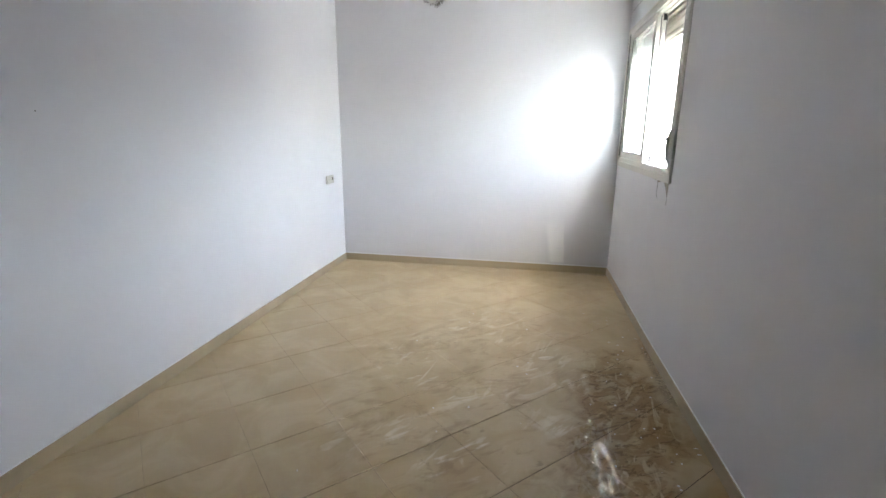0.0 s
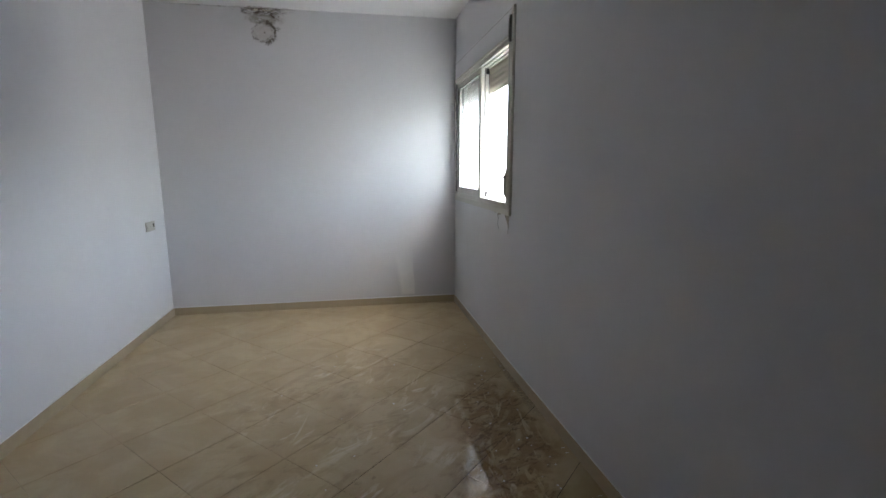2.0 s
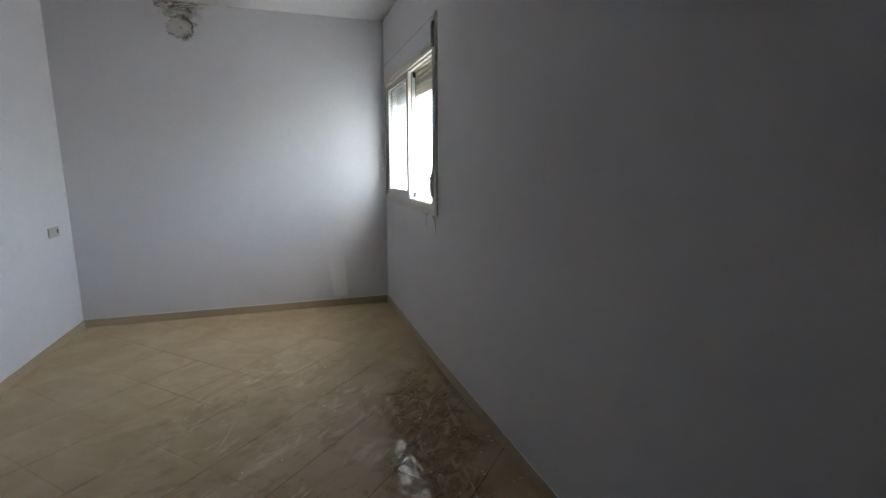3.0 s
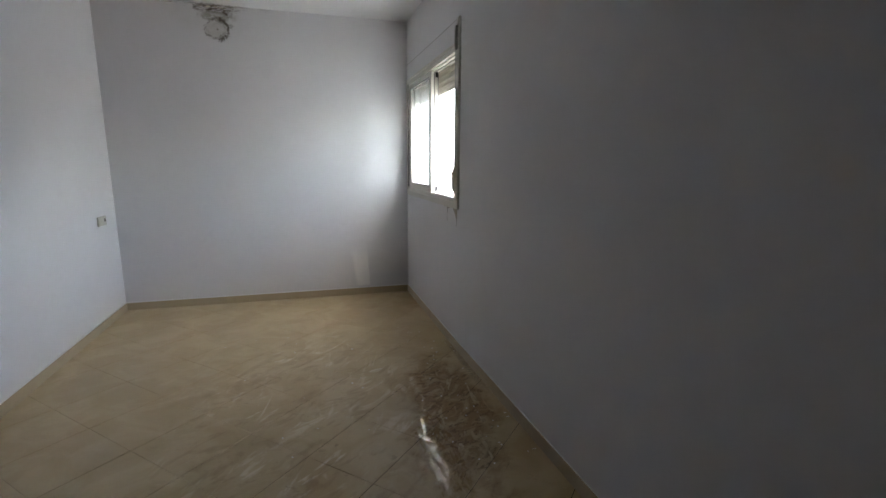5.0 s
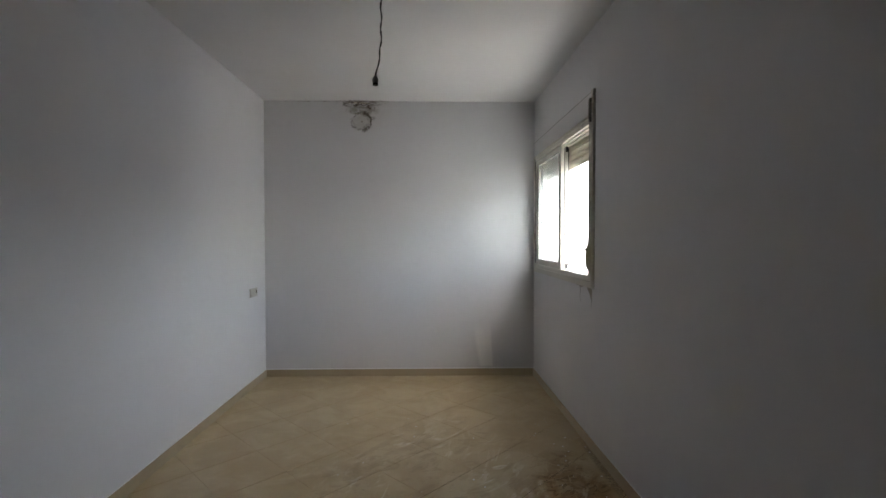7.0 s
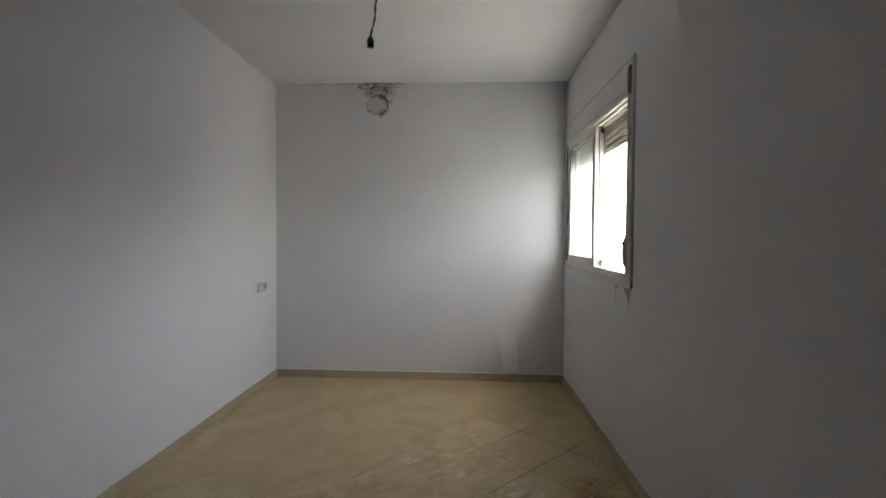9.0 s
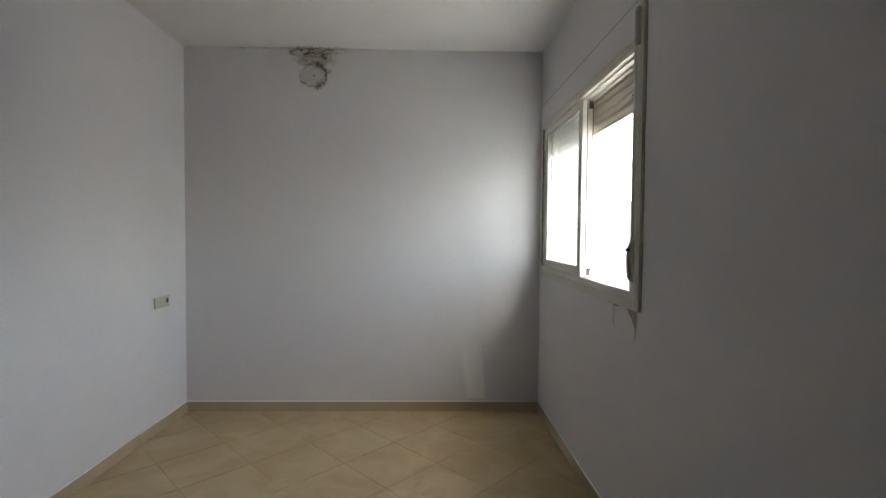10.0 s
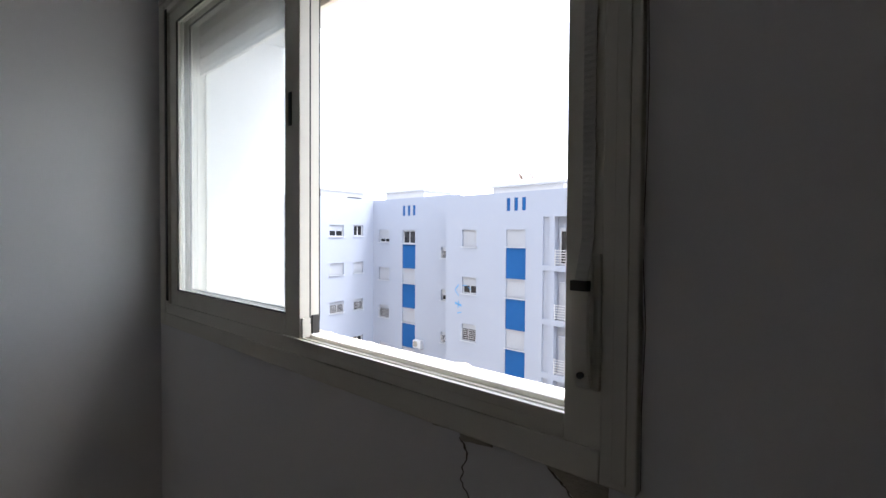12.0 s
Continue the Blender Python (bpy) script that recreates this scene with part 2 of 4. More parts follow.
    rough = g.math("ADD", rough, g.math("MULTIPLY", streak, 0.15))
    rough = g.math("ADD", rough, g.math("MULTIPLY", g.math("MAXIMUM", mud, film), 0.24))
    n = g.t.nodes.new("ShaderNodeMix")
    g.put(wet, n.inputs[0])
    g.put(rough, n.inputs[2])
    n.inputs[3].default_value = 0.03
    dry = g.math("SUBTRACT", 1.0, wet)
    h = g.math("ADD", g.math("MULTIPLY", g.math("MULTIPLY", g.noise(p, 14.0, 3), 0.4), dry), g.math("MULTIPLY", g.math("MULTIPLY", mud, 0.6), dry))
    h = g.math("ADD", h, g.math("MULTIPLY", g.noise(g.mapped(p, (16, 9, 1), 30.0), 1.0, 2), g.math("MULTIPLY", wet, 0.7)))
    g.bump(h, 0.28, 0.0015)
    return g.set(col, n.outputs[0], spec=0.4)


def joint_filler(name):
    """Tile joints: black with dirt where people tread, filled with pale dust elsewhere."""
    g = Graph(name)
    p = g.pos()
    x, y, z = g.xyz(p)
    wob = g.noise(p, 2.3, 4, 0.6)
    worn = g.noise(p, 14.0, 4, 0.65)
    far = g.step(g.math("ADD", y, g.math("MULTIPLY", g.math("SUBTRACT", wob, 0.5), 1.6)), 2.7, 3.6)
    # the joints of one direction are better filled towards the inner wall
    u = g.math("DIVIDE", g.math("SUBTRACT", g.math("ADD", x, y), -0.098 + 2.470), 0.40 * math.sqrt(2))
    cross = g.math("LESS_THAN", g.math("ABSOLUTE", g.math("SUBTRACT", g.math("FRACT", g.math("ADD", u, 0.5)), 0.5)), 0.012)
    inner = g.math("MULTIPLY", cross, g.math("SUBTRACT", 1.0, g.step(g.math("ADD", x, g.math("MULTIPLY", wob, 0.8)), -0.4, 0.25)))
    dust = g.math("MAXIMUM", far, inner)
    dust = g.math("MULTIPLY", dust, g.step(worn, 0.25, 0.55, 0.65, 1.0))
    col = g.mix(g.step(worn, 0.4, 0.7), (0.050, 0.036, 0.024), (0.11, 0.08, 0.05))
    col = g.mix(dust, col, (0.43, 0.335, 0.205))
    return g.set(col, 0.9, spec=0.2)


def pane_glass(name, film, tint=(0.93, 0.96, 0.95), dust=(0.85, 0.87, 0.86)):
    """A window pane: clear glass with a film of dust that scatters some of the light."""
    g = Graph(name)
    t = g.t
    clear = t.nodes.new("ShaderNodeBsdfTransparent")
    clear.inputs[0].default_value = (*tint, 1)
    veil = t.nodes.new("ShaderNodeBsdfTranslucent")
    veil.inputs[0].default_value = (*dust, 1)
    gloss = t.nodes.new("ShaderNodeBsdfGlossy")
    gloss.inputs["Roughness"].default_value = 0.03
    a = t.nodes.new("ShaderNodeMixShader")
    a.inputs[0].default_value = film
    t.links.new(clear.outputs[0], a.inputs[1])
    t.links.new(veil.outputs[0], a.inputs[2])
    b = t.nodes.new("ShaderNodeMixShader")
    b.inputs[0].default_value = 0.045
    t.links.new(a.outputs[0], b.inputs[1])
    t.links.new(gloss.outputs[0], b.inputs[2])
    t.links.new(b.outputs[0], g.out.inputs["Surface"])
    return g.mat


PAINT = (0.712, 0.704, 0.712)
M_WALL = paint_wall("wall_paint", PAINT)
M_NORTH = paint_wall("wall_paint_damp", PAINT, damp_marks)
M_CEIL = paint_wall("ceiling_paint", (0.76, 0.75, 0.745), ceiling_marks)
M_TRAP = paint_wall("light_trap_paint", (0.45, 0.40, 0.33))
M_TILE = floor_tile("beige_tile")
M_GROUT = joint_filler("dirty_grout")
M_SKIRT = grainy("beige_skirting", (0.49, 0.39, 0.245), 0.38, grain=14, vary=0.18, dirt=0.25, dirt_colour=(0.2, 0.15, 0.1))
M_CAULK = grainy("white_filler", (0.86, 0.855, 0.84), 0.8, grain=60, vary=0.15, bump=0.4)
M_ALU = grainy("cream_aluminium", (0.70, 0.675, 0.60), 0.42, grain=18, vary=0.06, dirt=0.18, dirt_colour=(0.35, 0.32, 0.26))
M_TRIM = grainy("cream_trim", (0.66, 0.635, 0.565), 0.5, grain=16, vary=0.08, dirt=0.22, dirt_colour=(0.34, 0.30, 0.24))
M_RUBBER = grainy("black_rubber", (0.025, 0.024, 0.023), 0.6, grain=60)
M_SLAT = grainy("beige_shutter_slat", (0.76, 0.71, 0.60), 0.45, grain=14, vary=0.10, dirt=0.2, dirt_colour=(0.4, 0.34, 0.25))
M_STRAP = grainy("grey_strap", (0.62, 0.605, 0.565), 0.85, grain=120, vary=0.3, bump=0.5)
M_BOXPL = grainy("ivory_plastic", (0.68, 0.655, 0.585), 0.4, grain=20, vary=0.06)
M_PLATE = grainy("dull_grey_plate", (0.30, 0.29, 0.265), 0.5, grain=30, vary=0.12)
M_SOCKET = grainy("yellowed_plastic", (0.50, 0.47, 0.41), 0.4, grain=25, vary=0.07, dirt=0.2, dirt_colour=(0.32, 0.26, 0.18))
M_DARK = grainy("dark_hole", (0.05, 0.035, 0.025), 0.8, grain=50)
M_SEAM = grainy("hairline_joint", (0.40, 0.37, 0.33), 0.9, grain=50, vary=0.4)
M_CRACK = grainy("crack_shadow", (0.13, 0.11, 0.09), 0.9, grain=60, vary=0.3)
M_CABLE = grainy("dusty_cable", (0.055, 0.048, 0.042), 0.6, grain=80, vary=0.3)
M_HOLDER = grainy("grey_lampholder", (0.30, 0.28, 0.25), 0.5, grain=60, vary=0.25)
M_CEMENT = grainy("bare_cement", (0.46, 0.42, 0.345), 0.95, grain=70, vary=0.35, bump=0.8, dirt=0.5)
M_FLAKE = grainy("peeling_paint", (0.52, 0.50, 0.46), 0.8, grain=40, vary=0.2)
M_CRUST = grainy("beige_mortar", (0.50, 0.43, 0.33), 0.95, grain=45, vary=0.25, bump=0.6)
M_STONE = grainy("pale_stone_sill", (0.80, 0.78, 0.74), 0.7, grain=20, vary=0.12, bump=0.3)
# white walls dimmed and blued in the base colour, as open shade shows them
M_RENDER = grainy("white_render_shaded", (0.315, 0.35, 0.43), 0.9, grain=3.0, vary=0.05, bump=0.2, dirt=0.06, dirt_colour=(0.5, 0.5, 0.5))
# lighter copy of that white for the sunlit stair heads
M_ROOFTOP = grainy("white_render_sunlit", (0.47, 0.47, 0.475), 0.9, grain=3.0, vary=0.06)
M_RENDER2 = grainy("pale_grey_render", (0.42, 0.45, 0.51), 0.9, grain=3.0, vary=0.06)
M_OWN = grainy("unseen_wall_ochre", (0.40, 0.35, 0.28), 0.95, grain=3.0, vary=0.1)
M_BLUE = grainy("blue_panel", (0.001, 0.078, 0.270), 0.9, grain=5.0, vary=0.14)
M_SHUT = grainy("grey_roller_shutter", (0.36, 0.385, 0.44), 0.6, grain=6.0, vary=0.05)
M_PVC = grainy("white_window_frame", (0.50, 0.52, 0.56), 0.5, grain=6.0, vary=0.05)
M_DIM = grainy("dark_room_pane", (0.022, 0.022, 0.026), 0.25, grain=4.0, vary=0.3)
M_IRON = grainy("painted_iron", (0.62, 0.63, 0.66), 0.5, grain=12)
M_GROUND = grainy("pale_bounce_ground", (0.46, 0.44, 0.415), 0.95, grain=0.4, vary=0.25)
M_DISH = grainy("rusty_dish", (0.40, 0.30, 0.26), 0.7, grain=9.0, vary=0.25, dirt=0.3, dirt_colour=(0.30, 0.14, 0.08))
M_SCRAWL = grainy("light_blue_paint", (0.09, 0.30, 0.60), 0.7, grain=8.0)
M_GLASS = pane_glass("dusty_glass", 0.20, (0.90, 0.910, 0.905), (0.58, 0.60, 0.59))
M_FARGLASS = pane_glass("clear_glass", 0.05, (0.93, 0.938, 0.935), (0.66, 0.68, 0.675))


# ---- building blocks ----
def add_box(bm, lo, hi, bevel=0.0):
    r = bmesh.ops.create_cube(bm, size=1)
    for v in r["verts"]:
        v.co = [lo[i] + (v.co[i] + 0.5) * (hi[i] - lo[i]) for i in range(3)]
    if bevel:
        es = list({e for v in r["verts"] for e in v.link_edges})
        bmesh.ops.bevel(bm, geom=es, offset=bevel, segments=2, affect="EDGES", profile=0.6)
    return bm


def boxes(*spans, bevel=0.0):
    bm = bmesh.new()
    for lo, hi in spans:
        add_box(bm, lo, hi, bevel)
    return bm


SKEW = 0.0085                   # the long walls run a little out of square
BEND = 2.979                    # south of the window its wall leans out a little more


def skew(bm):
    for v in bm.verts:
        if v.co.x < 3:
            east = v.co.x > 0.97
            v.co.x += SKEW * (4.72 - max(-3.0, min(5.0, v.co.y)))
            if east and v.co.y < BEND:
                v.co.x += 0.014 * (BEND - max(-3.0, v.co.y))


def mesh(name, bm, material, smooth=False):
    me = bpy.data.meshes.new(name)
    bm.normal_update()
    bm.to_mesh(me)
    bm.free()
    me.materials.append(material)
    if smooth:
        for f in me.polygons:
            f.use_smooth = True
    return me


def thing(name, label, category, group="", kind="", at=(0, 0, 0)):
    ob = new(name)
    ob.empty_display_size = 0.05
    ob.location = at
    return tagged(ob, label, category, group, kind)


def part(name, bm, material, parent, label="", smooth=False):
    """Links a bmesh, in world coordinates, as one mesh under a thing or a part."""
    skew(bm)
    base = Vector((0, 0, 0))
    up = parent
    while up:
        base += up.location
        up = up.parent
    for v in bm.verts:
        v.co -= base
    ob = new(name, mesh(name, bm, material, smooth))
    ob.parent = parent
    return tagged(ob, label)


def solid(name, bm, material, label, category, group="", kind="", smooth=False):
    skew(bm)
    return tagged(new(name, mesh(name, bm, material, smooth)), label, category, group, kind)


def prism(bm, points, axis, lo, hi):
    """Pulls a closed outline of two coordinates along an axis (0, 1 or 2)."""
    def place(a, b, c):
        return [(c, a, b), (a, c, b), (a, b, c)][axis]
    one = [bm.verts.new(place(a, b, lo)) for a, b in points]
    two = [bm.verts.new(place(a, b, hi)) for a, b in points]
    n = len(points)
    bm.faces.new(one)
    bm.faces.new(two[::-1])
    for i in range(n):
        bm.faces.new((one[i], one[(i + 1) % n], two[(i + 1) % n], two[i]))
    bmesh.ops.recalc_face_normals(bm, faces=bm.faces[:])
    return bm


def tube(points, radius, sides=8):
    """A round cable or bar through the given points."""
    bm = bmesh.new()
    rings = []
    for i, p in enumerate(points):
        a = Vector(points[max(0, i - 1)])
        b = Vector(points[min(len(points) - 1, i + 1)])
        q = (b - a).to_track_quat("Z", "Y")
        r = radius[i] if isinstance(radius, (list, tuple)) else radius
        rings.append([bm.verts.new(Vector(p) + q @ Vector((r * math.cos(k * math.tau / sides), r * math.sin(k * math.tau / sides), 0))) for k in range(sides)])
    for s, e in zip(rings, rings[1:]):
        for k in range(sides):
            bm.faces.new((s[k], s[(k + 1) % sides], e[(k + 1) % sides], e[k]))
    bm.faces.new(rings[0][::-1])
    bm.faces.new(rings[-1])
    return bm


# ---- the room ----
XW, XE = -1.770, 1.000          # window wall is the east one
YS, YN = -1.70, 4.731
H = 2.826
OUT = 1.45                      # outer face of the window wall
WY0, WY1, WZ0, WZ1 = 3.030, 4.640, 1.130, 2.215   # hole for the window

solid("ceiling", boxes(((XW, YS, H), (XE, YN, H + 0.2))), M_CEIL, "matt white painted ceiling with damp marks", "ceiling", kind="structure")
wall_w = solid("wall_west", boxes(((XW - 0.2, YS, -0.2), (XW, YN, H + 0.2))), M_WALL, "plain white painted plaster wall", "wall", kind="structure")
wall_n = solid("wall_north", boxes(((XW - 0.2, YN, -0.2), (OUT, YN + 0.2, H + 0.2))), M_NORTH, "white plaster wall with a mouldy damp stain under the ceiling", "wall", kind="structure")
DX0, DX1, DH = -1.55, 0.75, 2.50   # unseen opening behind the start of the walk, added to let bounced light out
solid("wall_south", boxes(((XW - 0.2, YS - 0.2, -0.2), (DX0, YS, H + 0.2)), ((DX1, YS - 0.2, -0.2), (OUT, YS, H + 0.2)), ((DX0, YS - 0.2, DH), (DX1, YS, H + 0.2)),
                          ((DX0, YS - 0.2, -0.2), (DX1, YS, -0.003))), M_WALL, "plain white painted plaster wall, unseen, with an opening added to let bounced light out", "wall", kind="structure")
# dark room out of view, added to keep bounced light off the near walls
solid("wall_light_trap", boxes(((XW - 0.2, YS - 3.6, -0.2), (XW, YS - 0.2, H)), ((OUT - 0.2, YS - 3.6, -0.2), (OUT, YS - 0.2, H)), ((XW - 0.2, YS - 3.8, -0.2), (OUT, YS - 3.6, H)),
                         ((XW, YS - 3.6, -0.2), (OUT - 0.2, YS - 0.2, -0.003)), ((XW - 0.2, YS - 3.8, H), (OUT, YS - 0.2, H + 0.2))), M_TRAP, "unseen dark room, added to swallow bounced light", "wall", kind="structure")
SH = 2.40                       # top of the shutter box
wall_e = solid("wall_east", boxes(
    ((XE, YS, -0.2), (OUT, BEND, H + 0.2)),
    ((XE, BEND, -0.2), (OUT, WY0, H + 0.2)),
    ((XE, WY1, -0.2), (OUT, YN, H + 0.2)),
    ((XE, WY0, -0.2), (1.089, WY1, WZ0)),
    ((1.089, WY0, -0.2), (OUT, WY1, 1.004)),
    ((XE, WY0, SH), (OUT, WY1, H + 0.2)),
    ((OUT - 0.12, WY0, WZ1), (OUT, WY1, SH))), M_WALL, "white plaster window wall, chipped below the window", "wall", kind="structure")
floor = solid("floor", boxes(((XW, YS, -0.2), (XE, YN, -0.0022))), M_GROUT, "floor bed with dark dirty joints under beige tiles", "floor", kind="structure")


def skirting(name, lo, hi, bead_lo, bead_hi, cut=None):
    """A run of skirting with its filler line; cut: where two lengths of it meet."""
    runs, beads = [(lo, hi)], [(bead_lo, bead_hi)]
    if cut is not None:
        runs = [(lo, (hi[0], cut - 0.0004, hi[2])), ((lo[0], cut + 0.0004, lo[2]), hi)]
        beads = [(bead_lo, (bead_hi[0], cut, bead_hi[2])), ((bead_lo[0], cut, bead_lo[2]), bead_hi)]
    ob = solid(name, boxes(*runs, bevel=0.0022), M_SKIRT, "beige ceramic skirting with a ragged white filler line", "skirting", kind="structure")
    part("filler_line", boxes(*beads, bevel=0.0012), M_CAULK, ob, "ragged white filler line")
    return ob


SK = 0.073
skirting("baseboard_north", (XW + 0.011, YN - 0.010, -0.001), (XE - 0.010, YN + 0.002, SK), (XW + 0.011, YN - 0.0105, SK - 0.0005), (XE - 0.010, YN + 0.002, SK + 0.0075))
skirting("baseboard_west", (XW - 0.002, YS, -0.001), (XW + 0.010, YN - 0.001, SK), (XW - 0.002, YS, SK - 0.0005), (XW + 0.006, YN - 0.001, SK + 0.003))
skirting("baseboard_east", (XE - 0.009, YS, -0.001), (XE + 0.002, YN - 0.001, SK), (XE - 0.005, YS, SK - 0.0005), (XE + 0.002, YN - 0.001, SK + 0.003), cut=BEND)

# ---- the window ----
win = thing("window_1", "cream aluminium sliding window, slid half open, with roller shutter", "window", kind="structure", at=(XE, (WY0 + WY1) / 2, WZ0))


def ring_frame(x0, x1, y0, y1, z0, z1, left, right, bottom, top, bevel=0.002):
    """Four bars round a rectangle; left is the far (north) side."""
    return boxes(((x0, y0, z0), (x1, y0 + right, z1)), ((x0, y1 - left, z0), (x1, y1, z1)),
                 ((x0, y0 + right, z0), (x1, y1 - left, z0 + bottom)), ((x0, y0 + right, z1 - top), (x1, y1 - left, z1)), bevel=bevel)


TY0, TY1, TZ0, TZ1 = 2.980, 4.690, 1.086, 2.255
part("casing", boxes(
    ((XE - 0.014, TY0, TZ0), (XE + 0.004, TY0 + 0.047, 2.408)),
    ((XE - 0.014, TY1 - 0.05, TZ0), (XE + 0.004, TY1, TZ1)),
    ((XE - 0.014, TY0 + 0.047, TZ0), (XE + 0.004, TY1 - 0.05, TZ0 + 0.044)),
    ((XE - 0.012, TY0 + 0.047, TZ1 - 0.04), (XE + 0.004, TY1 - 0.05, TZ1)), bevel=0.003), M_TRIM, win, "flat cream cover strip round the window")
part("casing_lip", boxes(
    ((XE - 0.0165, TY0 + 0.012, TZ0 + 0.010), (XE - 0.0142, TY0 + 0.030, 2.395)),
    ((XE - 0.019, TY0 + 0.05, TZ1 - 0.022), (XE - 0.0122, TY1 - 0.012, TZ1 - 0.012)), bevel=0.0015), M_TRIM, win)
part("window_frame", ring_frame(XE - 0.010, 1.088, WY0 - 0.003, WY1 + 0.002, WZ0 - 0.002, WZ1, 0.020, 0.052, 0.022, 0.020), M_ALU, win)
part("frame_lip", boxes(((XE - 0.010, WY0 + 0.049, WZ0 + 0.0195), (XE - 0.0018, WY1 - 0.018, WZ0 + 0.035)), bevel=0.001), M_ALU, win)
# two rails of the sliding track, bottom and top
for rx in (1.010, 1.052):
    part("track_rail", boxes(((rx, WY0 + 0.049, WZ0 + 0.019), (rx + 0.004, WY1 - 0.018, WZ0 + 0.0335 - (rx - 1.010) * 0.1)), bevel=0.001), M_ALU, win)
    part("track_rail", boxes(((rx, WY0 + 0.049, WZ1 - 0.034), (rx + 0.004, WY1 - 0.018, WZ1 - 0.020)), bevel=0.001), M_ALU, win)
part("window_sill", prism(bmesh.new(), [(1.0895, 1.006), (OUT + 0.025, 1.002), (OUT + 0.025, 1.026), (OUT + 0.019, 1.032), (1.0895, 1.098)], 1, WY0 + 0.001, WY1 - 0.001), M_STONE, win, "sunlit pale outer sill with mortar crumbs")
ridge = random.Random(23)
bm = bmesh.new()
for k in range(46):
    cy = 3.62 + 0.98 * (k + ridge.random()) / 46
    cx = 1.30 + 0.15 * ridge.random() ** 0.5
    rr = ridge.uniform(0.006, 0.020)
    top = 1.098 - (cx - 1.0895) * 0.174
    lump = bmesh.ops.create_icosphere(bm, subdivisions=2, radius=1.0)
    for v in lump["verts"]:
        w = 1 + 0.25 * math.sin(9 * v.co.x + k) * math.cos(7 * v.co.y + 2 * k)
        v.co = Vector((cx + v.co.x * rr * 1.2 * w, cy + v.co.y * rr * 1.9 * w, top + v.co.z * rr * 0.26 * w))
part("mortar_crust", bm, M_CRUST, win, "crust of beige mortar left on the outer sill", smooth=True)
part("jamb_slot", boxes(((0.9870, 4.6185, 1.175), (0.9905, 4.6345, 2.205))), M_RUBBER, win, "dark brush slot in the jamb")


def sash(x0, x1, y0, y1, hand):
    """A sliding sash; hand: the inner one, with the pull."""
    z0, z1 = WZ0 + 0.034, WZ1 - 0.023
    s = part("sash", ring_frame(x0, x1, y0, y1, z0, z1, 0.058, 0.064, 0.052, 0.042), M_ALU, win, "cream sliding sash")
    xm = (x0 + x1) / 2
    part("gasket", ring_frame(x0 + 0.001, x0 + 0.0065, y0 + 0.0635, y1 - 0.0575, z0 + 0.0515, z1 - 0.0415, 0.004, 0.004, 0.004, 0.004, 0), M_RUBBER, s)
    g = part("pane", boxes(((xm - 0.002, y0 + 0.06, z0 + 0.048), (xm + 0.002, y1 - 0.054, z1 - 0.038))), M_GLASS if hand else M_FARGLASS, s, "dusty glass pane")
    g.visible_shadow = False
    part("brush_seal", boxes(((x1, y0 + 0.004, z0 + 0.03), (x1 + 0.006, y0 + 0.014, z1 - 0.02))), M_RUBBER, s)
    if hand:
        part("finger_pull", boxes(((x0 - 0.002, y0 + 0.034, 1.672), (x0 + 0.003, y0 + 0.048, 1.752)), bevel=0.001), M_RUBBER, s, "black recessed pull")
    for z in (z0 + 0.002, z1 - 0.050):
        part("corner_block", boxes(((x0 + 0.004, y0 - 0.007, z), (x1 - 0.002, y0, z + 0.046)), bevel=0.001), M_RUBBER if not hand else M_ALU, s, "black stop block" if not hand else "")
    return s


sash(0.999, 1.026, 3.765, 4.618, True)
sash(1.042, 1.068, 3.790, 4.619, False)

# roller shutter, a quarter lowered, in its guides
shutter = thing("roller_shutter", "beige slatted roller shutter, mostly raised, outside the window", "roller shutter", at=(1.11, (WY0 + WY1) / 2, 2.02))
for side in (WY0, WY1 - 0.024):
    part("guide_rail", boxes(((1.090, side + 0.001, 1.107), (1.098, side + 0.023, 2.33)), ((1.122, side + 0.001, 1.107), (1.130, side + 0.023, 2.33)),
                             ((1.098, side + (0.001 if side < 4 else 0.017), 1.107), (1.122, side + (0.007 if side < 4 else 0.023), 2.33)), bevel=0.0008), M_ALU, shutter)
SLAT = 0.043
for k in range(7):
    z = 2.022 + k * SLAT
    outline = []
    for j in range(9):
        a = j / 8
        outline.append((1.106 - 0.0068 * math.sin(math.pi * a) ** 0.8, z + a * (SLAT - 0.0012)))
    outline += [(1.111, z + SLAT - 0.001), (1.111, z + SLAT + 0.004), (1.1155, z + SLAT + 0.004), (1.1155, z + 0.005), (1.1105, z + 0.004), (1.1105, z)]
    bm = prism(bmesh.new(), [(a, b) for a, b in outline], 1, WY0 + 0.012, WY1 - 0.012)
    part("slat", bm, M_SLAT, shutter)
part("end_bar", boxes(((1.104, WY0 + 0.012, 2.004), (1.116, WY1 - 0.012, 2.0225)), bevel=0.002), M_SLAT, shutter)
part("stop_screw", tube([(1.104, 3.32, 2.085), (1.094, 3.32, 2.085)], 0.005), M_RUBBER, shutter)

# lid of the shutter box, level with the plaster
lid = solid("shutter_box_lid", boxes(((XE - 0.0035, TY0 + 0.049, TZ1 + 0.003), (XE + 0.012, YN - 0.004, 2.402)), bevel=0.0015), M_WALL,
            "white painted lid of the shutter box above the window", "shutter box", kind="structure")
part("seam", boxes(((XE - 0.0042, TY0 + 0.049, 2.4022), (XE + 0.001, YN - 0.004, 2.4050))), M_SEAM, lid, "hairline joint along the top of the lid")
part("box_back", boxes(((XE + 0.013, WY0 + 0.001, 2.30), (1.088, WY1 - 0.001, 2.399))), M_DARK, lid)

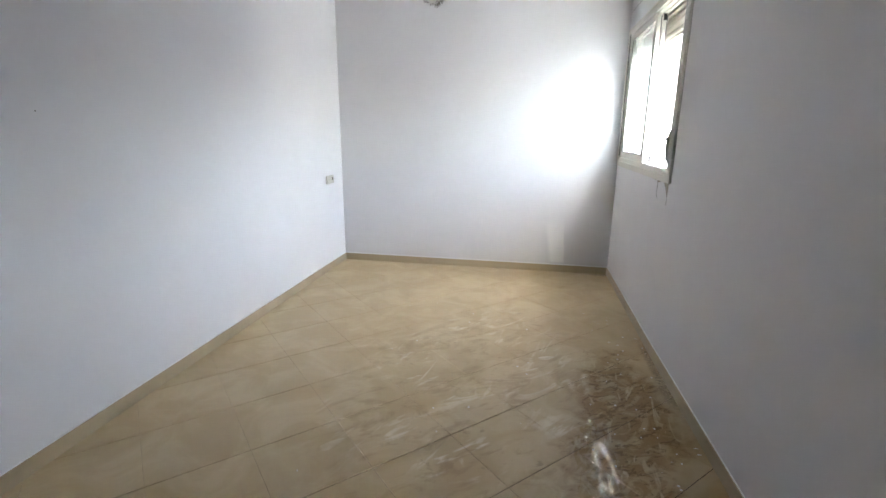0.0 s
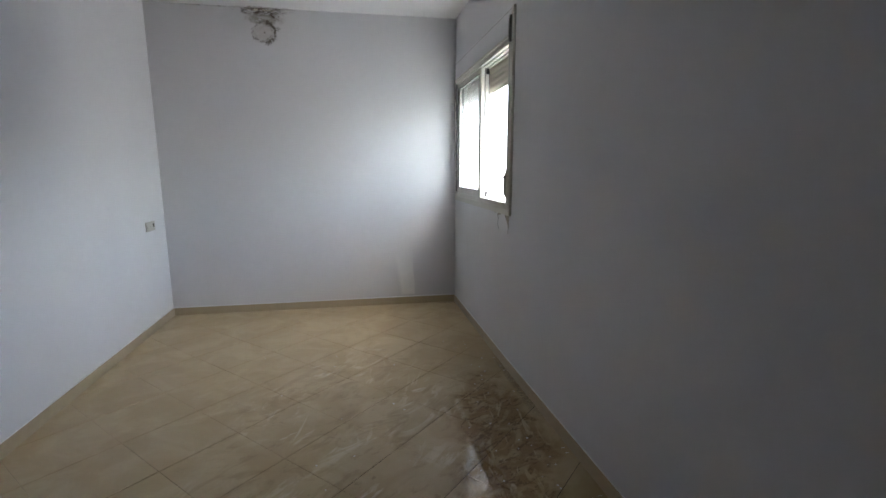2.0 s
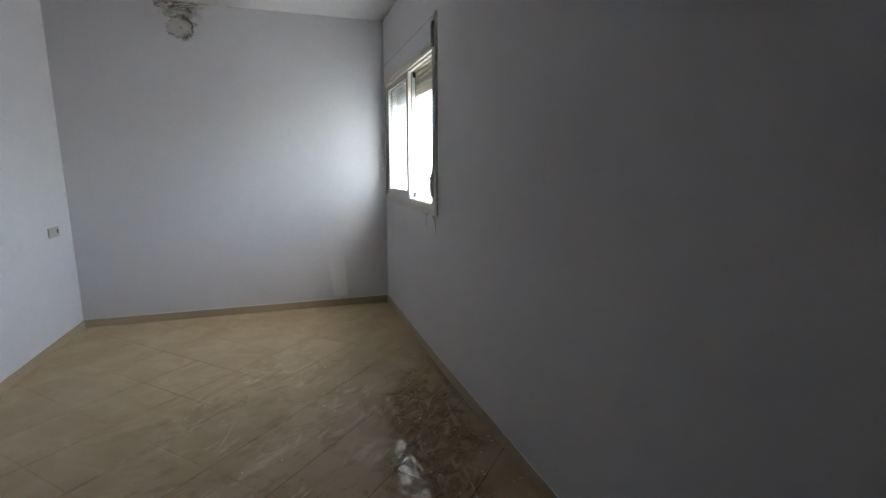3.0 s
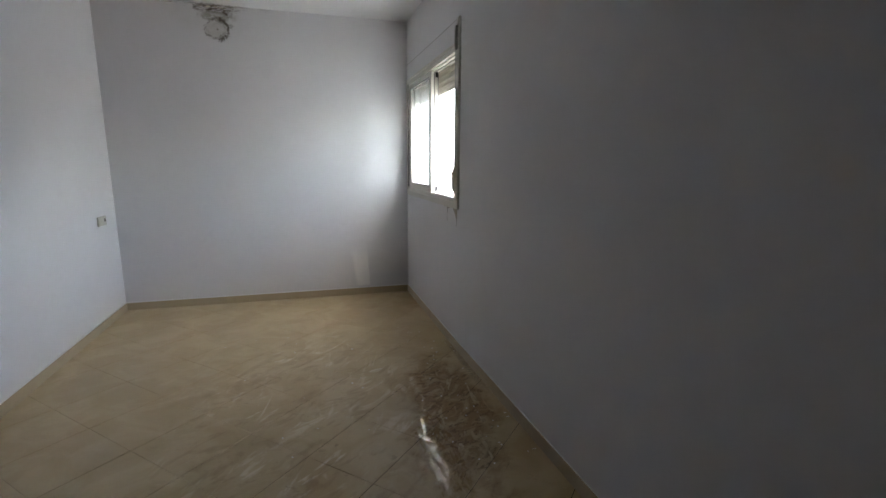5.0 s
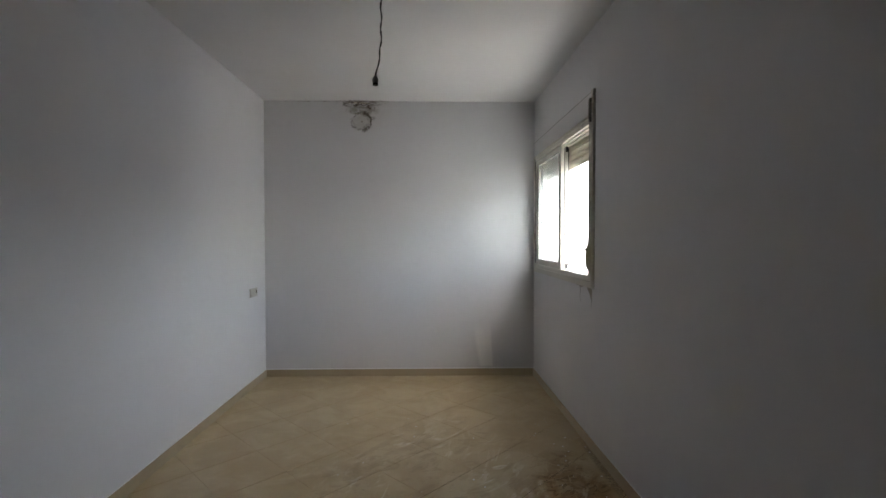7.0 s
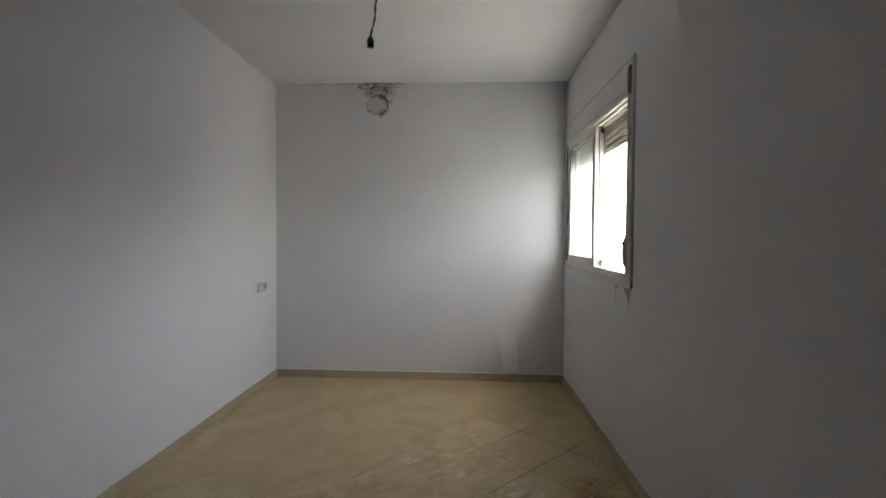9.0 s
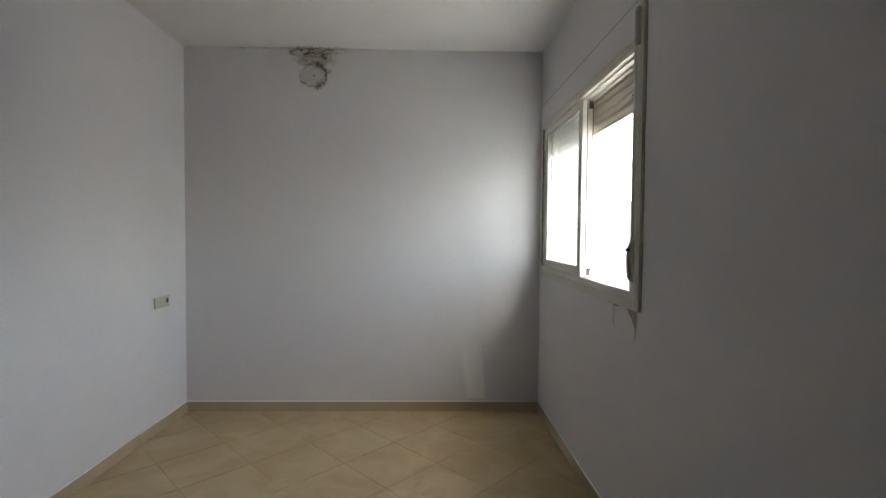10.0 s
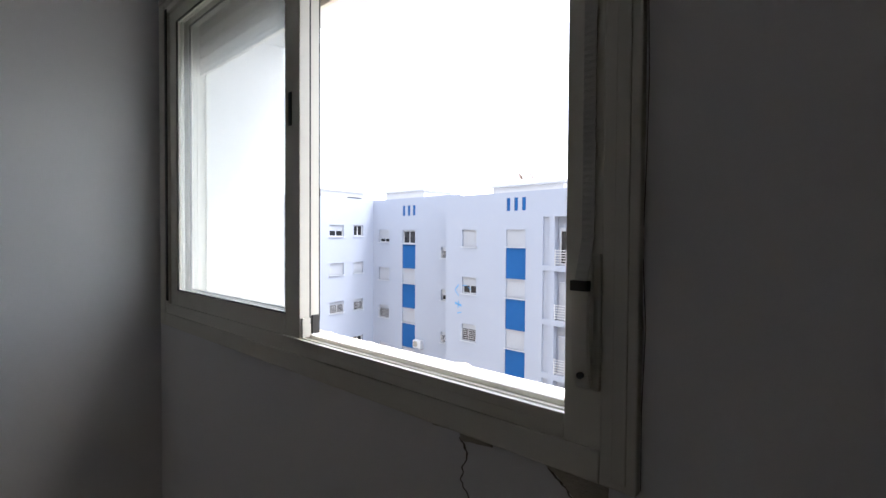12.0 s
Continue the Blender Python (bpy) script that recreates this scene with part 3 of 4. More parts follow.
# strap and its winder
winder = thing("strap_winder", "ivory plastic strap winder on the window frame with grey strap", "strap winder", at=(0.985, 3.04, 1.21))
part("back_plate", boxes(((0.9805, 3.026, 1.208), (0.9895, 3.0585, 1.385)), bevel=0.003), M_BOXPL, winder, "ivory mounting plate")
prof = []
for j in range(13):
    a = j / 12
    prof.append((0.977 - 0.013 * math.sin(math.pi * min(1.0, a * 1.02)) ** 0.6, 1.212 + a * 0.166))
prof += [(0.979, 1.378), (0.979, 1.212)]
bm = prism(bmesh.new(), prof, 1, 3.0335, 3.0580)
bmesh.ops.bevel(bm, geom=[e for e in bm.edges if abs(e.verts[0].co.y - e.verts[1].co.y) < 1e-5], offset=0.002, segments=2, affect="EDGES")
cover = part("cover", bm, M_BOXPL, winder, smooth=False)
part("strap_slot", boxes(((0.9595, 3.0340, 1.338), (0.9700, 3.0570, 1.351))), M_RUBBER, cover, "dark slot where the strap enters")
part("screw", tube([(0.970, 3.0455, 1.229), (0.9655, 3.0455, 1.229)], 0.0045, 10), M_RUBBER, cover)
rows_z = [1.345 + i * 0.0046 for i in range(int((2.26 - 1.345) / 0.0046))]
bm = bmesh.new()
last = None
for i, z in enumerate(rows_z):
    x = 0.9640 + 0.0210 * min(1.0, (z - 1.345) / 0.06) + (0.0006 if i % 2 else 0.0)
    four = [bm.verts.new(c) for c in ((x, 3.037, z), (x, 3.054, z), (x + 0.0014, 3.054, z), (x + 0.0014, 3.037, z))]
    if last:
        for a in range(4):
            bm.faces.new((last[a], last[(a + 1) % 4], four[(a + 1) % 4], four[a]))
    last = four
part("strap", bm, M_STRAP, winder, "ribbed grey woven strap")
part("strap_guide", boxes(((0.970, 3.000, 2.195), (0.9855, 3.026, 2.352)), ((0.966, 3.004, 2.215), (0.9705, 3.022, 2.335)), bevel=0.002), M_PLATE, winder, "dull grey strap outlet plate")

# ---- chipped plaster and cracks below the window ----
rnd = random.Random(7)


def ragged_line(a, b, steps, sway, rng):
    a, b = Vector(a), Vector(b)
    return [a.lerp(b, i / steps) + Vector((rng.uniform(-sway, sway), rng.uniform(-sway, sway) * 0.5)) * (0 if i in (0, steps) else 1) for i in range(steps + 1)]


def wall_shape(name, outline, proud, material, parent, label):
    """A thin flat scar of the wall, from an outline in y and z."""
    bm = bmesh.new()
    prism(bm, [(p[0], p[1]) for p in outline], 0, XE - proud, XE + 0.001)
    return part(name, bm, material, parent, label)


def crack(parent, waypoints, width, rng):
    line = []
    for a, b in zip(waypoints, waypoints[1:]):
        seg = ragged_line(a, b, 6, 0.004, rng)
        line += seg if not line else seg[1:]
    n = len(line) - 1
    left = [(p[0] - width * (0.35 + 0.65 * rng.random()) * (1 - 0.8 * i / n), p[1]) for i, p in enumerate(line)]
    right = [(p[0] + width * (0.35 + 0.65 * rng.random()) * (1 - 0.8 * i / n), p[1]) for i, p in enumerate(line)]
    bm = bmesh.new()
    vl = [bm.verts.new((XE - 0.0012, *p)) for p in left]
    vr = [bm.verts.new((XE - 0.0012, *p)) for p in right]
    for i in range(n):
        bm.faces.new((vl[i], vr[i], vr[i + 1], vl[i + 1]))
    ex = bmesh.ops.extrude_face_region(bm, geom=bm.faces[:])
    for v in ex["geom"]:
        if isinstance(v, bmesh.types.BMVert):
            v.co.x = XE + 0.001
    bmesh.ops.recalc_face_normals(bm, faces=bm.faces[:])
    return part("crack", bm, M_CRACK, parent, "dark crack in the plaster")


edge = TZ0 + 0.002
chip = ragged_line((3.120, edge), (3.075, 1.055), 6, 0.004, rnd) + ragged_line((3.075, 1.055), (3.022, 1.003), 6, 0.004, rnd)[1:] + ragged_line((3.022, 1.003), (3.018, edge), 5, 0.003, rnd)[1:]
wall_shape("plaster_chip", chip, 0.0015, M_CEMENT, wall_e, "patch of bare cement where plaster fell off")
chip = ragged_line((3.272, edge), (3.270, 1.071), 3, 0.002, rnd) + ragged_line((3.268, 1.069), (3.205, 1.076), 6, 0.003, rnd) + [Vector((3.203, edge))]
wall_shape("plaster_chip", chip, 0.0015, M_CEMENT, wall_e, "narrow strip of bare cement under the casing")
chip = ragged_line((3.335, edge), (3.333, 1.079), 2, 0.001, rnd) + ragged_line((3.330, 1.078), (3.300, 1.080), 4, 0.002, rnd) + [Vector((3.299, edge))]
wall_shape("plaster_chip", chip, 0.0015, M_CEMENT, wall_e, "narrow strip of bare cement under the casing")
crack(wall_e, [(3.271, 1.072), (3.256, 1.048), (3.270, 1.003), (3.240, 0.968)], 0.0030, rnd)
crack(wall_e, [(3.122, edge), (3.096, 1.068), (3.076, 1.054), (3.045, 1.028), (3.018, 0.999)], 0.0034, rnd)
crack(wall_e, [(3.040, 1.024), (3.028, 0.992), (3.031, 0.955)], 0.0012, rnd)
crack(wall_e, [(2.9785, 2.400), (2.9785, 1.70), (2.9788, 1.09)], 0.0014, rnd)

# flakes of paint that curl off round the damp stain
for k in range(9):
    cx, cz = rnd.uniform(-0.93, -0.58), rnd.choice((rnd.uniform(2.785, 2.815), rnd.uniform(2.69, 2.75)))
    w, h, lift = rnd.uniform(0.012, 0.03), rnd.uniform(0.008, 0.018), rnd.uniform(0.004, 0.012)
    bm = bmesh.new()
    grid = [[bm.verts.new((cx + (u - 0.5) * w * (1 + 0.3 * math.sin(5 * v + k)), YN - 0.001 - lift * v * v, cz + h * (0.5 - v) + 0.002 * math.sin(7 * u + k))) for u in (0, 0.33, 0.66, 1)] for v in (0, 0.5, 1)]
    for a, b in zip(grid, grid[1:]):
        for u in range(3):
            bm.faces.new((a[u], a[u + 1], b[u + 1], b[u]))
    ex = bmesh.ops.extrude_face_region(bm, geom=bm.faces[:])
    for v in ex["geom"]:
        if isinstance(v, bmesh.types.BMVert):
            v.co.y += 0.0012
    bmesh.ops.recalc_face_normals(bm, faces=bm.faces[:])
    part("paint_flake", bm, M_FLAKE, wall_n, "flake of peeling paint")

# ---- wall socket ----
sock = thing("wall_socket", "yellowed double wall plate with an empty module", "socket", at=(XW, 4.395, 0.905))
part("plate", boxes(((XW, 4.312, 0.866), (XW + 0.009, 4.486, 0.946)), bevel=0.003), M_SOCKET, sock)
part("blank_cover", boxes(((XW + 0.009, 4.325, 0.878), (XW + 0.0115, 4.425, 0.934)), bevel=0.001), M_SOCKET, sock)
part("empty_module", boxes(((XW + 0.008, 4.444, 0.896), (XW + 0.0098, 4.470, 0.926))), M_DARK, sock, "dark empty opening")
part("screw", tube([(XW + 0.0105, 4.375, 0.906), (XW + 0.0128, 4.375, 0.906)], 0.004), M_PLATE, sock)
nail = solid("wall_plug", tube([(XW - 0.001, 1.62, 1.44), (XW + 0.002, 1.62, 1.44)], 0.0034, 10), M_PLATE, "small grey plug in the white wall", "wall plug")

# ---- bare lamp flex ----
flex = thing("hanging_flex", "dark twisted lamp flex with an empty lampholder, hanging from the ceiling", "lamp flex", at=(-0.30, 2.38, H))
base_pts = []
for i in range(41):
    a = i / 40
    z = H + 0.001 - a * (H - 2.262)
    sx = -0.322 - 0.014 * math.sin(a * 5.2 + 0.4) - 0.060 * a ** 1.6 + 0.003 * math.sin(a * 31)
    sy = 2.380 + 0.010 * math.sin(a * 6.1) + 0.003 * math.sin(a * 27 + 1)
    base_pts.append(Vector((sx, sy, z)))
for ph in (0.0, math.pi):
    pts = [p + Vector((0.0021 * math.cos(i * 0.9 + ph), 0.0021 * math.sin(i * 0.9 + ph), 0)) for i, p in enumerate(base_pts)]
    part("wire", tube(pts, 0.0024, 6), M_CABLE, flex)
for i in (13, 24):
    part("tape_knot", tube([base_pts[i] + Vector((0, 0, 0.007)), base_pts[i], base_pts[i] - Vector((0, 0, 0.007))], [0.0045, 0.006, 0.0045], 8), M_CABLE, flex)
e = base_pts[-1]
holder = part("lampholder", tube([e + Vector((0, 0, d)) for d in (0.006, 0.0, -0.004, -0.010, -0.012, -0.024, -0.025, -0.042)],
                                 [0.004, 0.007, 0.011, 0.0125, 0.0155, 0.016, 0.0145, 0.0135], 16), M_HOLDER, flex, "small grey lampholder with a dark mouth", smooth=False)
part("mouth", tube([e + Vector((0, 0, -0.034)), e + Vector((0, 0, -0.0445))], 0.0142, 14), M_DARK, holder)
part("ceiling_hook", tube([(-0.327, 2.385, H + 0.004), (-0.327, 2.385, H - 0.010)], [0.011, 0.006], 12), M_CABLE, flex)

# ---- crumbs on the floor ----
bm = bmesh.new()
rng = random.Random(11)
for k in range(70):
    if k < 45:
        cx, cy = rng.gauss(0.84, 0.10), rng.uniform(1.5, 3.6)
    else:
        cx, cy = rng.uniform(-0.9, 0.9), rng.uniform(1.2, 3.6)
    cx = min(cx, 0.97)
    s = rng.uniform(0.0015, 0.0048)
    r = bmesh.ops.create_icosphere(bm, subdivisions=1, radius=s)
    for v in r["verts"]:
        v.co = Vector((v.co.x * rng.uniform(0.8, 1.6), v.co.y * rng.uniform(0.8, 1.6), v.co.z * 0.6)) + Vector((cx, cy, s * 0.5))
solid("plaster_crumbs", bm, M_CAULK, "small white plaster crumbs scattered on the tiles", "debris", kind="stuff")

# ---- the street side: ground and the apartment house opposite ----
GZ = -12.2
# ground out of view, coloured pale to send daylight up to the ceiling
solid("ground", boxes(((OUT + 0.001, -1500, GZ - 0.5), (3000, 1500, GZ))), M_GROUND, "unseen ground far below, kept pale to bounce light up", "ground", kind="structure")
# own outer walls, out of view, raised to z 16 to shade the facade opposite
own = (OUT - 0.14, OUT - 0.004)
for nm, y0, y1, z0, z1 in (("wall_outer_shade_1", -40.0, YS - 3.8, GZ, 16.0), ("wall_outer_shade_2", YN + 0.2, 60.0, GZ, 16.0), ("wall_outer_shade_3", YS - 3.8, YN + 0.2, GZ, -0.2), ("wall_outer_shade_4", YS - 3.8, YN + 0.2, H + 0.2, 16.0)):
    solid(nm, boxes(((own[0], y0, z0), (own[1], y1, z1))), M_OWN, "unseen outer wall of the house, made tall to shade the facade opposite", "wall", kind="structure")
house = thing("apartment_building", "white rendered apartment house with blue panels and roller shutters", "building", at=(24, 28, GZ))


def facade(name, axis, plane, u0, u1, v0, v1, holes):
    """An upright wall with recessed openings. axis 0: the wall faces -x and u is y; axis 1: it faces -y and u is x."""
    us = sorted({u0, u1, *[h[0] for h in holes], *[h[1] for h in holes]})
    vs = sorted({v0, v1, *[h[2] for h in holes], *[h[3] for h in holes]})
    bm = bmesh.new()

    def at(u, v, d=0.0):
        return (plane + d, u, v) if axis == 0 else (u, plane + d, v)

    def quad(*c):
        bm.faces.new([bm.verts.new(p) for p in c])
    for a, b in zip(us, us[1:]):
        for c, d in zip(vs, vs[1:]):
            mu, mv = (a + b) / 2, (c + d) / 2
            if not any(h[0] < mu < h[1] and h[2] < mv < h[3] for h in holes):
                quad(at(a, c), at(b, c), at(b, d), at(a, d))
    for a, b, c, d, dep in holes:
        quad(at(a, c), at(b, c), at(b, c, dep), at(a, c, dep))
        quad(at(a, d), at(b, d), at(b, d, dep), at(a, d, dep))
        quad(at(a, c), at(a, d), at(a, d, dep), at(a, c, dep))
        quad(at(b, c), at(b, d), at(b, d, dep), at(b, c, dep))
        quad(at(a, c, dep), at(b, c, dep), at(b, d, dep), at(a, d, dep))
    bmesh.ops.remove_doubles(bm, verts=bm.verts[:], dist=1e-4)
    bmesh.ops.recalc_face_normals(bm, faces=bm.faces[:])
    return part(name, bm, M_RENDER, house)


def obox(axis, plane, a, b, c, d, d0, d1):
    return ((plane + d0, a, c), (plane + d1, b, d)) if axis == 0 else ((a, plane + d0, c), (b, plane + d1, d))


def far_window(axis, plane, a, b, c, d, dep, kind):
    """A window in a recess of the facade. kind: closed, half, open, grille."""
    drop = {"closed": 1.0, "half": 0.52, "most": 0.72, "open": 0.10, "grille": 0.30}[kind]
    w = part("window", boxes(
        obox(axis, plane, a, b, c, c + 0.06, dep - 0.10, dep), obox(axis, plane, a, b, d - 0.06, d, dep - 0.10, dep),
        obox(axis, plane, a, a + 0.06, c + 0.06, d - 0.06, dep - 0.10, dep), obox(axis, plane, b - 0.06, b, c + 0.06, d - 0.06, dep - 0.10, dep),
        obox(axis, plane, (a + b) / 2 - 0.03, (a + b) / 2 + 0.03, c + 0.06, d - 0.06, dep - 0.10, dep)), M_DIM if kind == "grille" else M_PVC, house)
    for s, t in ((a + 0.06, (a + b) / 2 - 0.03), ((a + b) / 2 + 0.03, b - 0.06)):
        part("pane", boxes(obox(axis, plane, s, t, c + 0.06, d - 0.06, dep - 0.06, dep - 0.02)), M_DIM, w, "dark pane")
    low = d - drop * (d - c) + 0.001
    n = max(2, int((d - low) / 0.055))
    bm = bmesh.new()
    for i in range(n):
        z0 = low + (d - low) * i / n
        z1 = low + (d - low) * (i + 0.88) / n
        add_box(bm, *obox(axis, plane, a + 0.01, b - 0.01, z0, z1, dep - 0.135, dep - 0.115))
    add_box(bm, *obox(axis, plane, a + 0.01, b - 0.01, low, d, dep - 0.118, dep - 0.108))
    part("shutter", bm, M_SHUT, w, "pale roller shutter")
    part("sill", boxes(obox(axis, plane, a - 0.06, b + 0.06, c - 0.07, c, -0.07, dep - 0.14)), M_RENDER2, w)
    if kind == "grille":
        bm = bmesh.new()
        for i in range(6):
            z = c + 0.05 + (low - c) * i / 6
            add_box(bm, *obox(axis, plane, a, b, z, z + 0.022, 0.0, 0.025))
        for i in range(3):
            u = a + (b - a) * i / 2 - 0.010
            add_box(bm, *obox(axis, plane, u, u + 0.02, c, low + 0.05, 0.002, 0.022))
        part("grille", bm, M_IRON, w, "white iron window grille")
    return w


STOREYS = 4


def window_column(axis, plane, a, b, c, d, pitch, kinds, dep=0.24):
    """Holes, and a list of calls that fill them."""
    holes, fill = [], []
    for k in range(STOREYS):
        kd = kinds[k % len(kinds)]
        holes.append((a, b, c - k * pitch, d - k * pitch, dep))
        fill.append((axis, plane, a, b, c - k * pitch, d - k * pitch, dep, kd))
    return holes, fill


def blue_column(plane, a, b, top, first):
    """Windows over blue panels, one below the other, and three blue slits at the top. top: upper edge of the first panel."""
    holes, fill, panels = [], [], []
    for k in range(STOREYS):
        t = top - 3.0 * k
        holes.append((a, b, t - 1.85, t, 0.06))
        panels.append((a, b, t - 1.85, t))
        wt = t + (1.05 if k == 0 else 1.12)
        holes.append((a + 0.04, b - 0.04, t + 0.04, wt, 0.2))
        fill.append((0, plane, a + 0.04, b - 0.04, t + 0.04, wt, 0.2, first if k == 0 else "closed"))
    w = (b - a)
    for i in range(3):
        s = a + w * (0.02 + 0.385 * i)
        holes.append((s, s + w * 0.19, top + 2.14, top + 2.92, 0.12))
        panels.append((s, s + w * 0.19, top + 2.14, top + 2.92))
    return holes, fill, panels


def loggia_column(plane, a, b, dz, first):
    """Stacked loggias: a door behind a rail in a deep recess, with a narrow slot at each side."""
    holes, fill, rails = [], [], []
    w = b - a
    for k in range(STOREYS):
        z = dz - 3.0 * k
        holes.append((a, b, z - 0.02, z + 2.66, 0.45))
        fill.append((0, plane + 0.21, a + 0.12 * w, b - 0.12 * w, z, z + 2.05, 0.24, first if k == 0 else "closed"))
        rails.append((a, b, z))
        for s in (a - 0.52 * w, b + 0.22 * w):
            holes.append((s, s + 0.30 * w, z - 0.02, z + 2.66, 0.11))
    return holes, fill, rails


X1, X2, X3, YR = 19.2, 24.7, 23.3, 32.55
groups = []
# wing 1, nearer the street
h, f, p1 = blue_column(X1, 33.95, 35.95, 1.42, "open")
h2, f2, r1 = loggia_column(X1, 40.0, 42.1, 0.50, "open")
facade("facade", 0, X1, YR, 50.0, GZ, 4.72, h + h2)
groups.append((f + f2, [(X1, *q) for q in p1], [(X1, *q) for q in r1]))
# return wall between the wings
h, f = window_column(1, YR, 20.50, 21.78, 1.52, 2.40, 2.92, ["half", "closed", "grille"])
h2, f2 = window_column(1, YR, 22.72, 23.64, 1.58, 2.44, 2.92, ["open", "closed", "grille"])
facade("facade", 1, YR, X1, X2, GZ, 4.50, h + h2)
groups.append((f + f2, [], []))
# wing 2, set back
h, f, p2 = blue_column(X2, 27.65, 29.09, 0.985, "open")
h2, f2 = window_column(0, X2, 30.60, 31.84, 1.10, 2.09, 3.0, ["most", "closed", "grille"])
h3, f3 = window_column(0, X2, 23.9, 25.05, 0.05, 0.80, 3.0, ["grille", "half", "grille"])
facade("facade", 0, X2, 23.33, YR, GZ, 4.44, h + h2 + h3)
groups.append((f + f2 + f3, [(X2, *q) for q in p2], []))
# wing 3
h, f, p3 = blue_column(X3, 17.19, 18.57, 0.923, "closed")
h2, f2 = window_column(0, X3, 20.78, 21.94, 0.92, 1.98, 3.0, ["closed", "half", "grille"])
h3, f3, r3 = loggia_column(X3, 14.0, 15.38, 0.0, "open")
facade("facade", 0, X3, 4.0, 23.33, GZ, 4.14, h + h2 + h3)
groups.append((f + f2 + f3, [(X3, *q) for q in p3], [(X3, *q) for q in r3]))
for fill, panels, rails in groups:
    for args in fill:
        far_window(*args)
    for plane, a, b, c, d in panels:
        part("blue_panel", boxes(((plane + 0.03, a + 0.01, c + 0.01), (plane + 0.055, b - 0.01, d - 0.01))), M_BLUE, house, "bright blue painted panel")
    for plane, a, b, z in rails:
        bm = bmesh.new()
        for i in range(6):
            add_box(bm, (plane + 0.04, a, z + 0.08 + 0.14 * i), (plane + 0.08, b, z + 0.12 + 0.14 * i))
        for i in range(3):
            u = a + (b - a - 0.04) * i / 2
            add_box(bm, (plane + 0.045, u, z - 0.02), (plane + 0.075, u + 0.04, z + 0.86))
        part("railing", bm, M_IRON, house, "white iron railing of horizontal bars")
# roofs, parapets and stair heads
for a, b, y0, y1, top in ((X1, 44.0, YR, 50.0, 4.5), (X2, 44.0, 23.33, YR, 4.25), (X3, 44.0, 4.0, 23.33, 3.95)):
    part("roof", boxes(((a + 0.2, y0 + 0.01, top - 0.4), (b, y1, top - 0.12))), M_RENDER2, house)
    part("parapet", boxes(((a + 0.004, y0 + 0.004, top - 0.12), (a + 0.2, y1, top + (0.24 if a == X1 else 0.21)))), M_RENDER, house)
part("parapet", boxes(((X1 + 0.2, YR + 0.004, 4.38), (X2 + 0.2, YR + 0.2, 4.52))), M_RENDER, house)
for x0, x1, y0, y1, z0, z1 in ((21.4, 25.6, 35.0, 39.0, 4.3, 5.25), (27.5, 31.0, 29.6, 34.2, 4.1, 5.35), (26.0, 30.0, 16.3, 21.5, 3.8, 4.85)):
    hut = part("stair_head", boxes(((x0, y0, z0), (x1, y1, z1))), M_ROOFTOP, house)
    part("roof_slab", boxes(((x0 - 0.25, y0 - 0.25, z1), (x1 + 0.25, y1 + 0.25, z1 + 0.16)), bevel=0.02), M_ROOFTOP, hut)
part("vent_opening", boxes(((23.9, 34.94, 4.62), (25.3, 35.01, 4.86))), M_DIM, house, "dark opening under the slab")


def dish(at, turn):
    ob = thing("satellite_dish", "small grey satellite dish on a mast on the roof", "satellite dish", "dishes on the roof", at=at)
    part("mast", tube([at, Vector(at) + Vector((0, 0, 0.45))], 0.03, 8), M_DISH, ob)
    bm = bmesh.new()
    rot = Matrix.Rotation(radians(turn), 3, "Z") @ Matrix.Rotation(radians(55), 3, "X")
    rings = []
    for i in range(5):
        r = 0.24 * (i + 0.02) / 4
        rings.append([bm.verts.new(rot @ Vector((r * math.cos(k * math.tau / 14), r * math.sin(k * math.tau / 14), 0.45 * r * r)) + Vector(at) + Vector((0, 0, 0.48))) for k in range(14)])
    for s, t in zip(rings, rings[1:]):
        for k in range(14):
            bm.faces.new((s[k], s[(k + 1) % 14], t[(k + 1) % 14], t[k]))
    ex = bmesh.ops.extrude_face_region(bm, geom=bm.faces[:])
    for v in ex["geom"]:
        if isinstance(v, bmesh.types.BMVert):
            v.co.z -= 0.02
    bmesh.ops.recalc_face_normals(bm, faces=bm.faces[:])
    part("reflector", bm, M_DISH, ob, smooth=True)
    part("feed_arm", tube([Vector(at) + Vector((0, 0, 0.4)), Vector(at) + rot @ Vector((0, 0, 0.3)) + Vector((0, 0, 0.48))], 0.015, 6), M_DISH, ob)


dish((28.0, 30.4, 5.51), 30)
dish((26.4, 19.6, 5.01), 60)
dish((26.6, 18.9, 5.01), 40)

ac = thing("air_conditioner", "white outdoor air conditioner unit on the facade", "air conditioner", at=(24.5, 27.2, -6.6))
body = part("casing", boxes(((24.36, 26.75, -6.66), (24.695, 27.55, -6.10)), bevel=0.02), M_PVC, ac)
part("fan_grille", tube([(24.365, 27.27, -6.38), (24.34, 27.27, -6.38)], 0.22, 18), M_PLATE, body)
for y in (26.85, 27.42):
    part("bracket", boxes(((24.36, y, -6.72), (24.699, y + 0.04, -6.66))), M_IRON, ac)

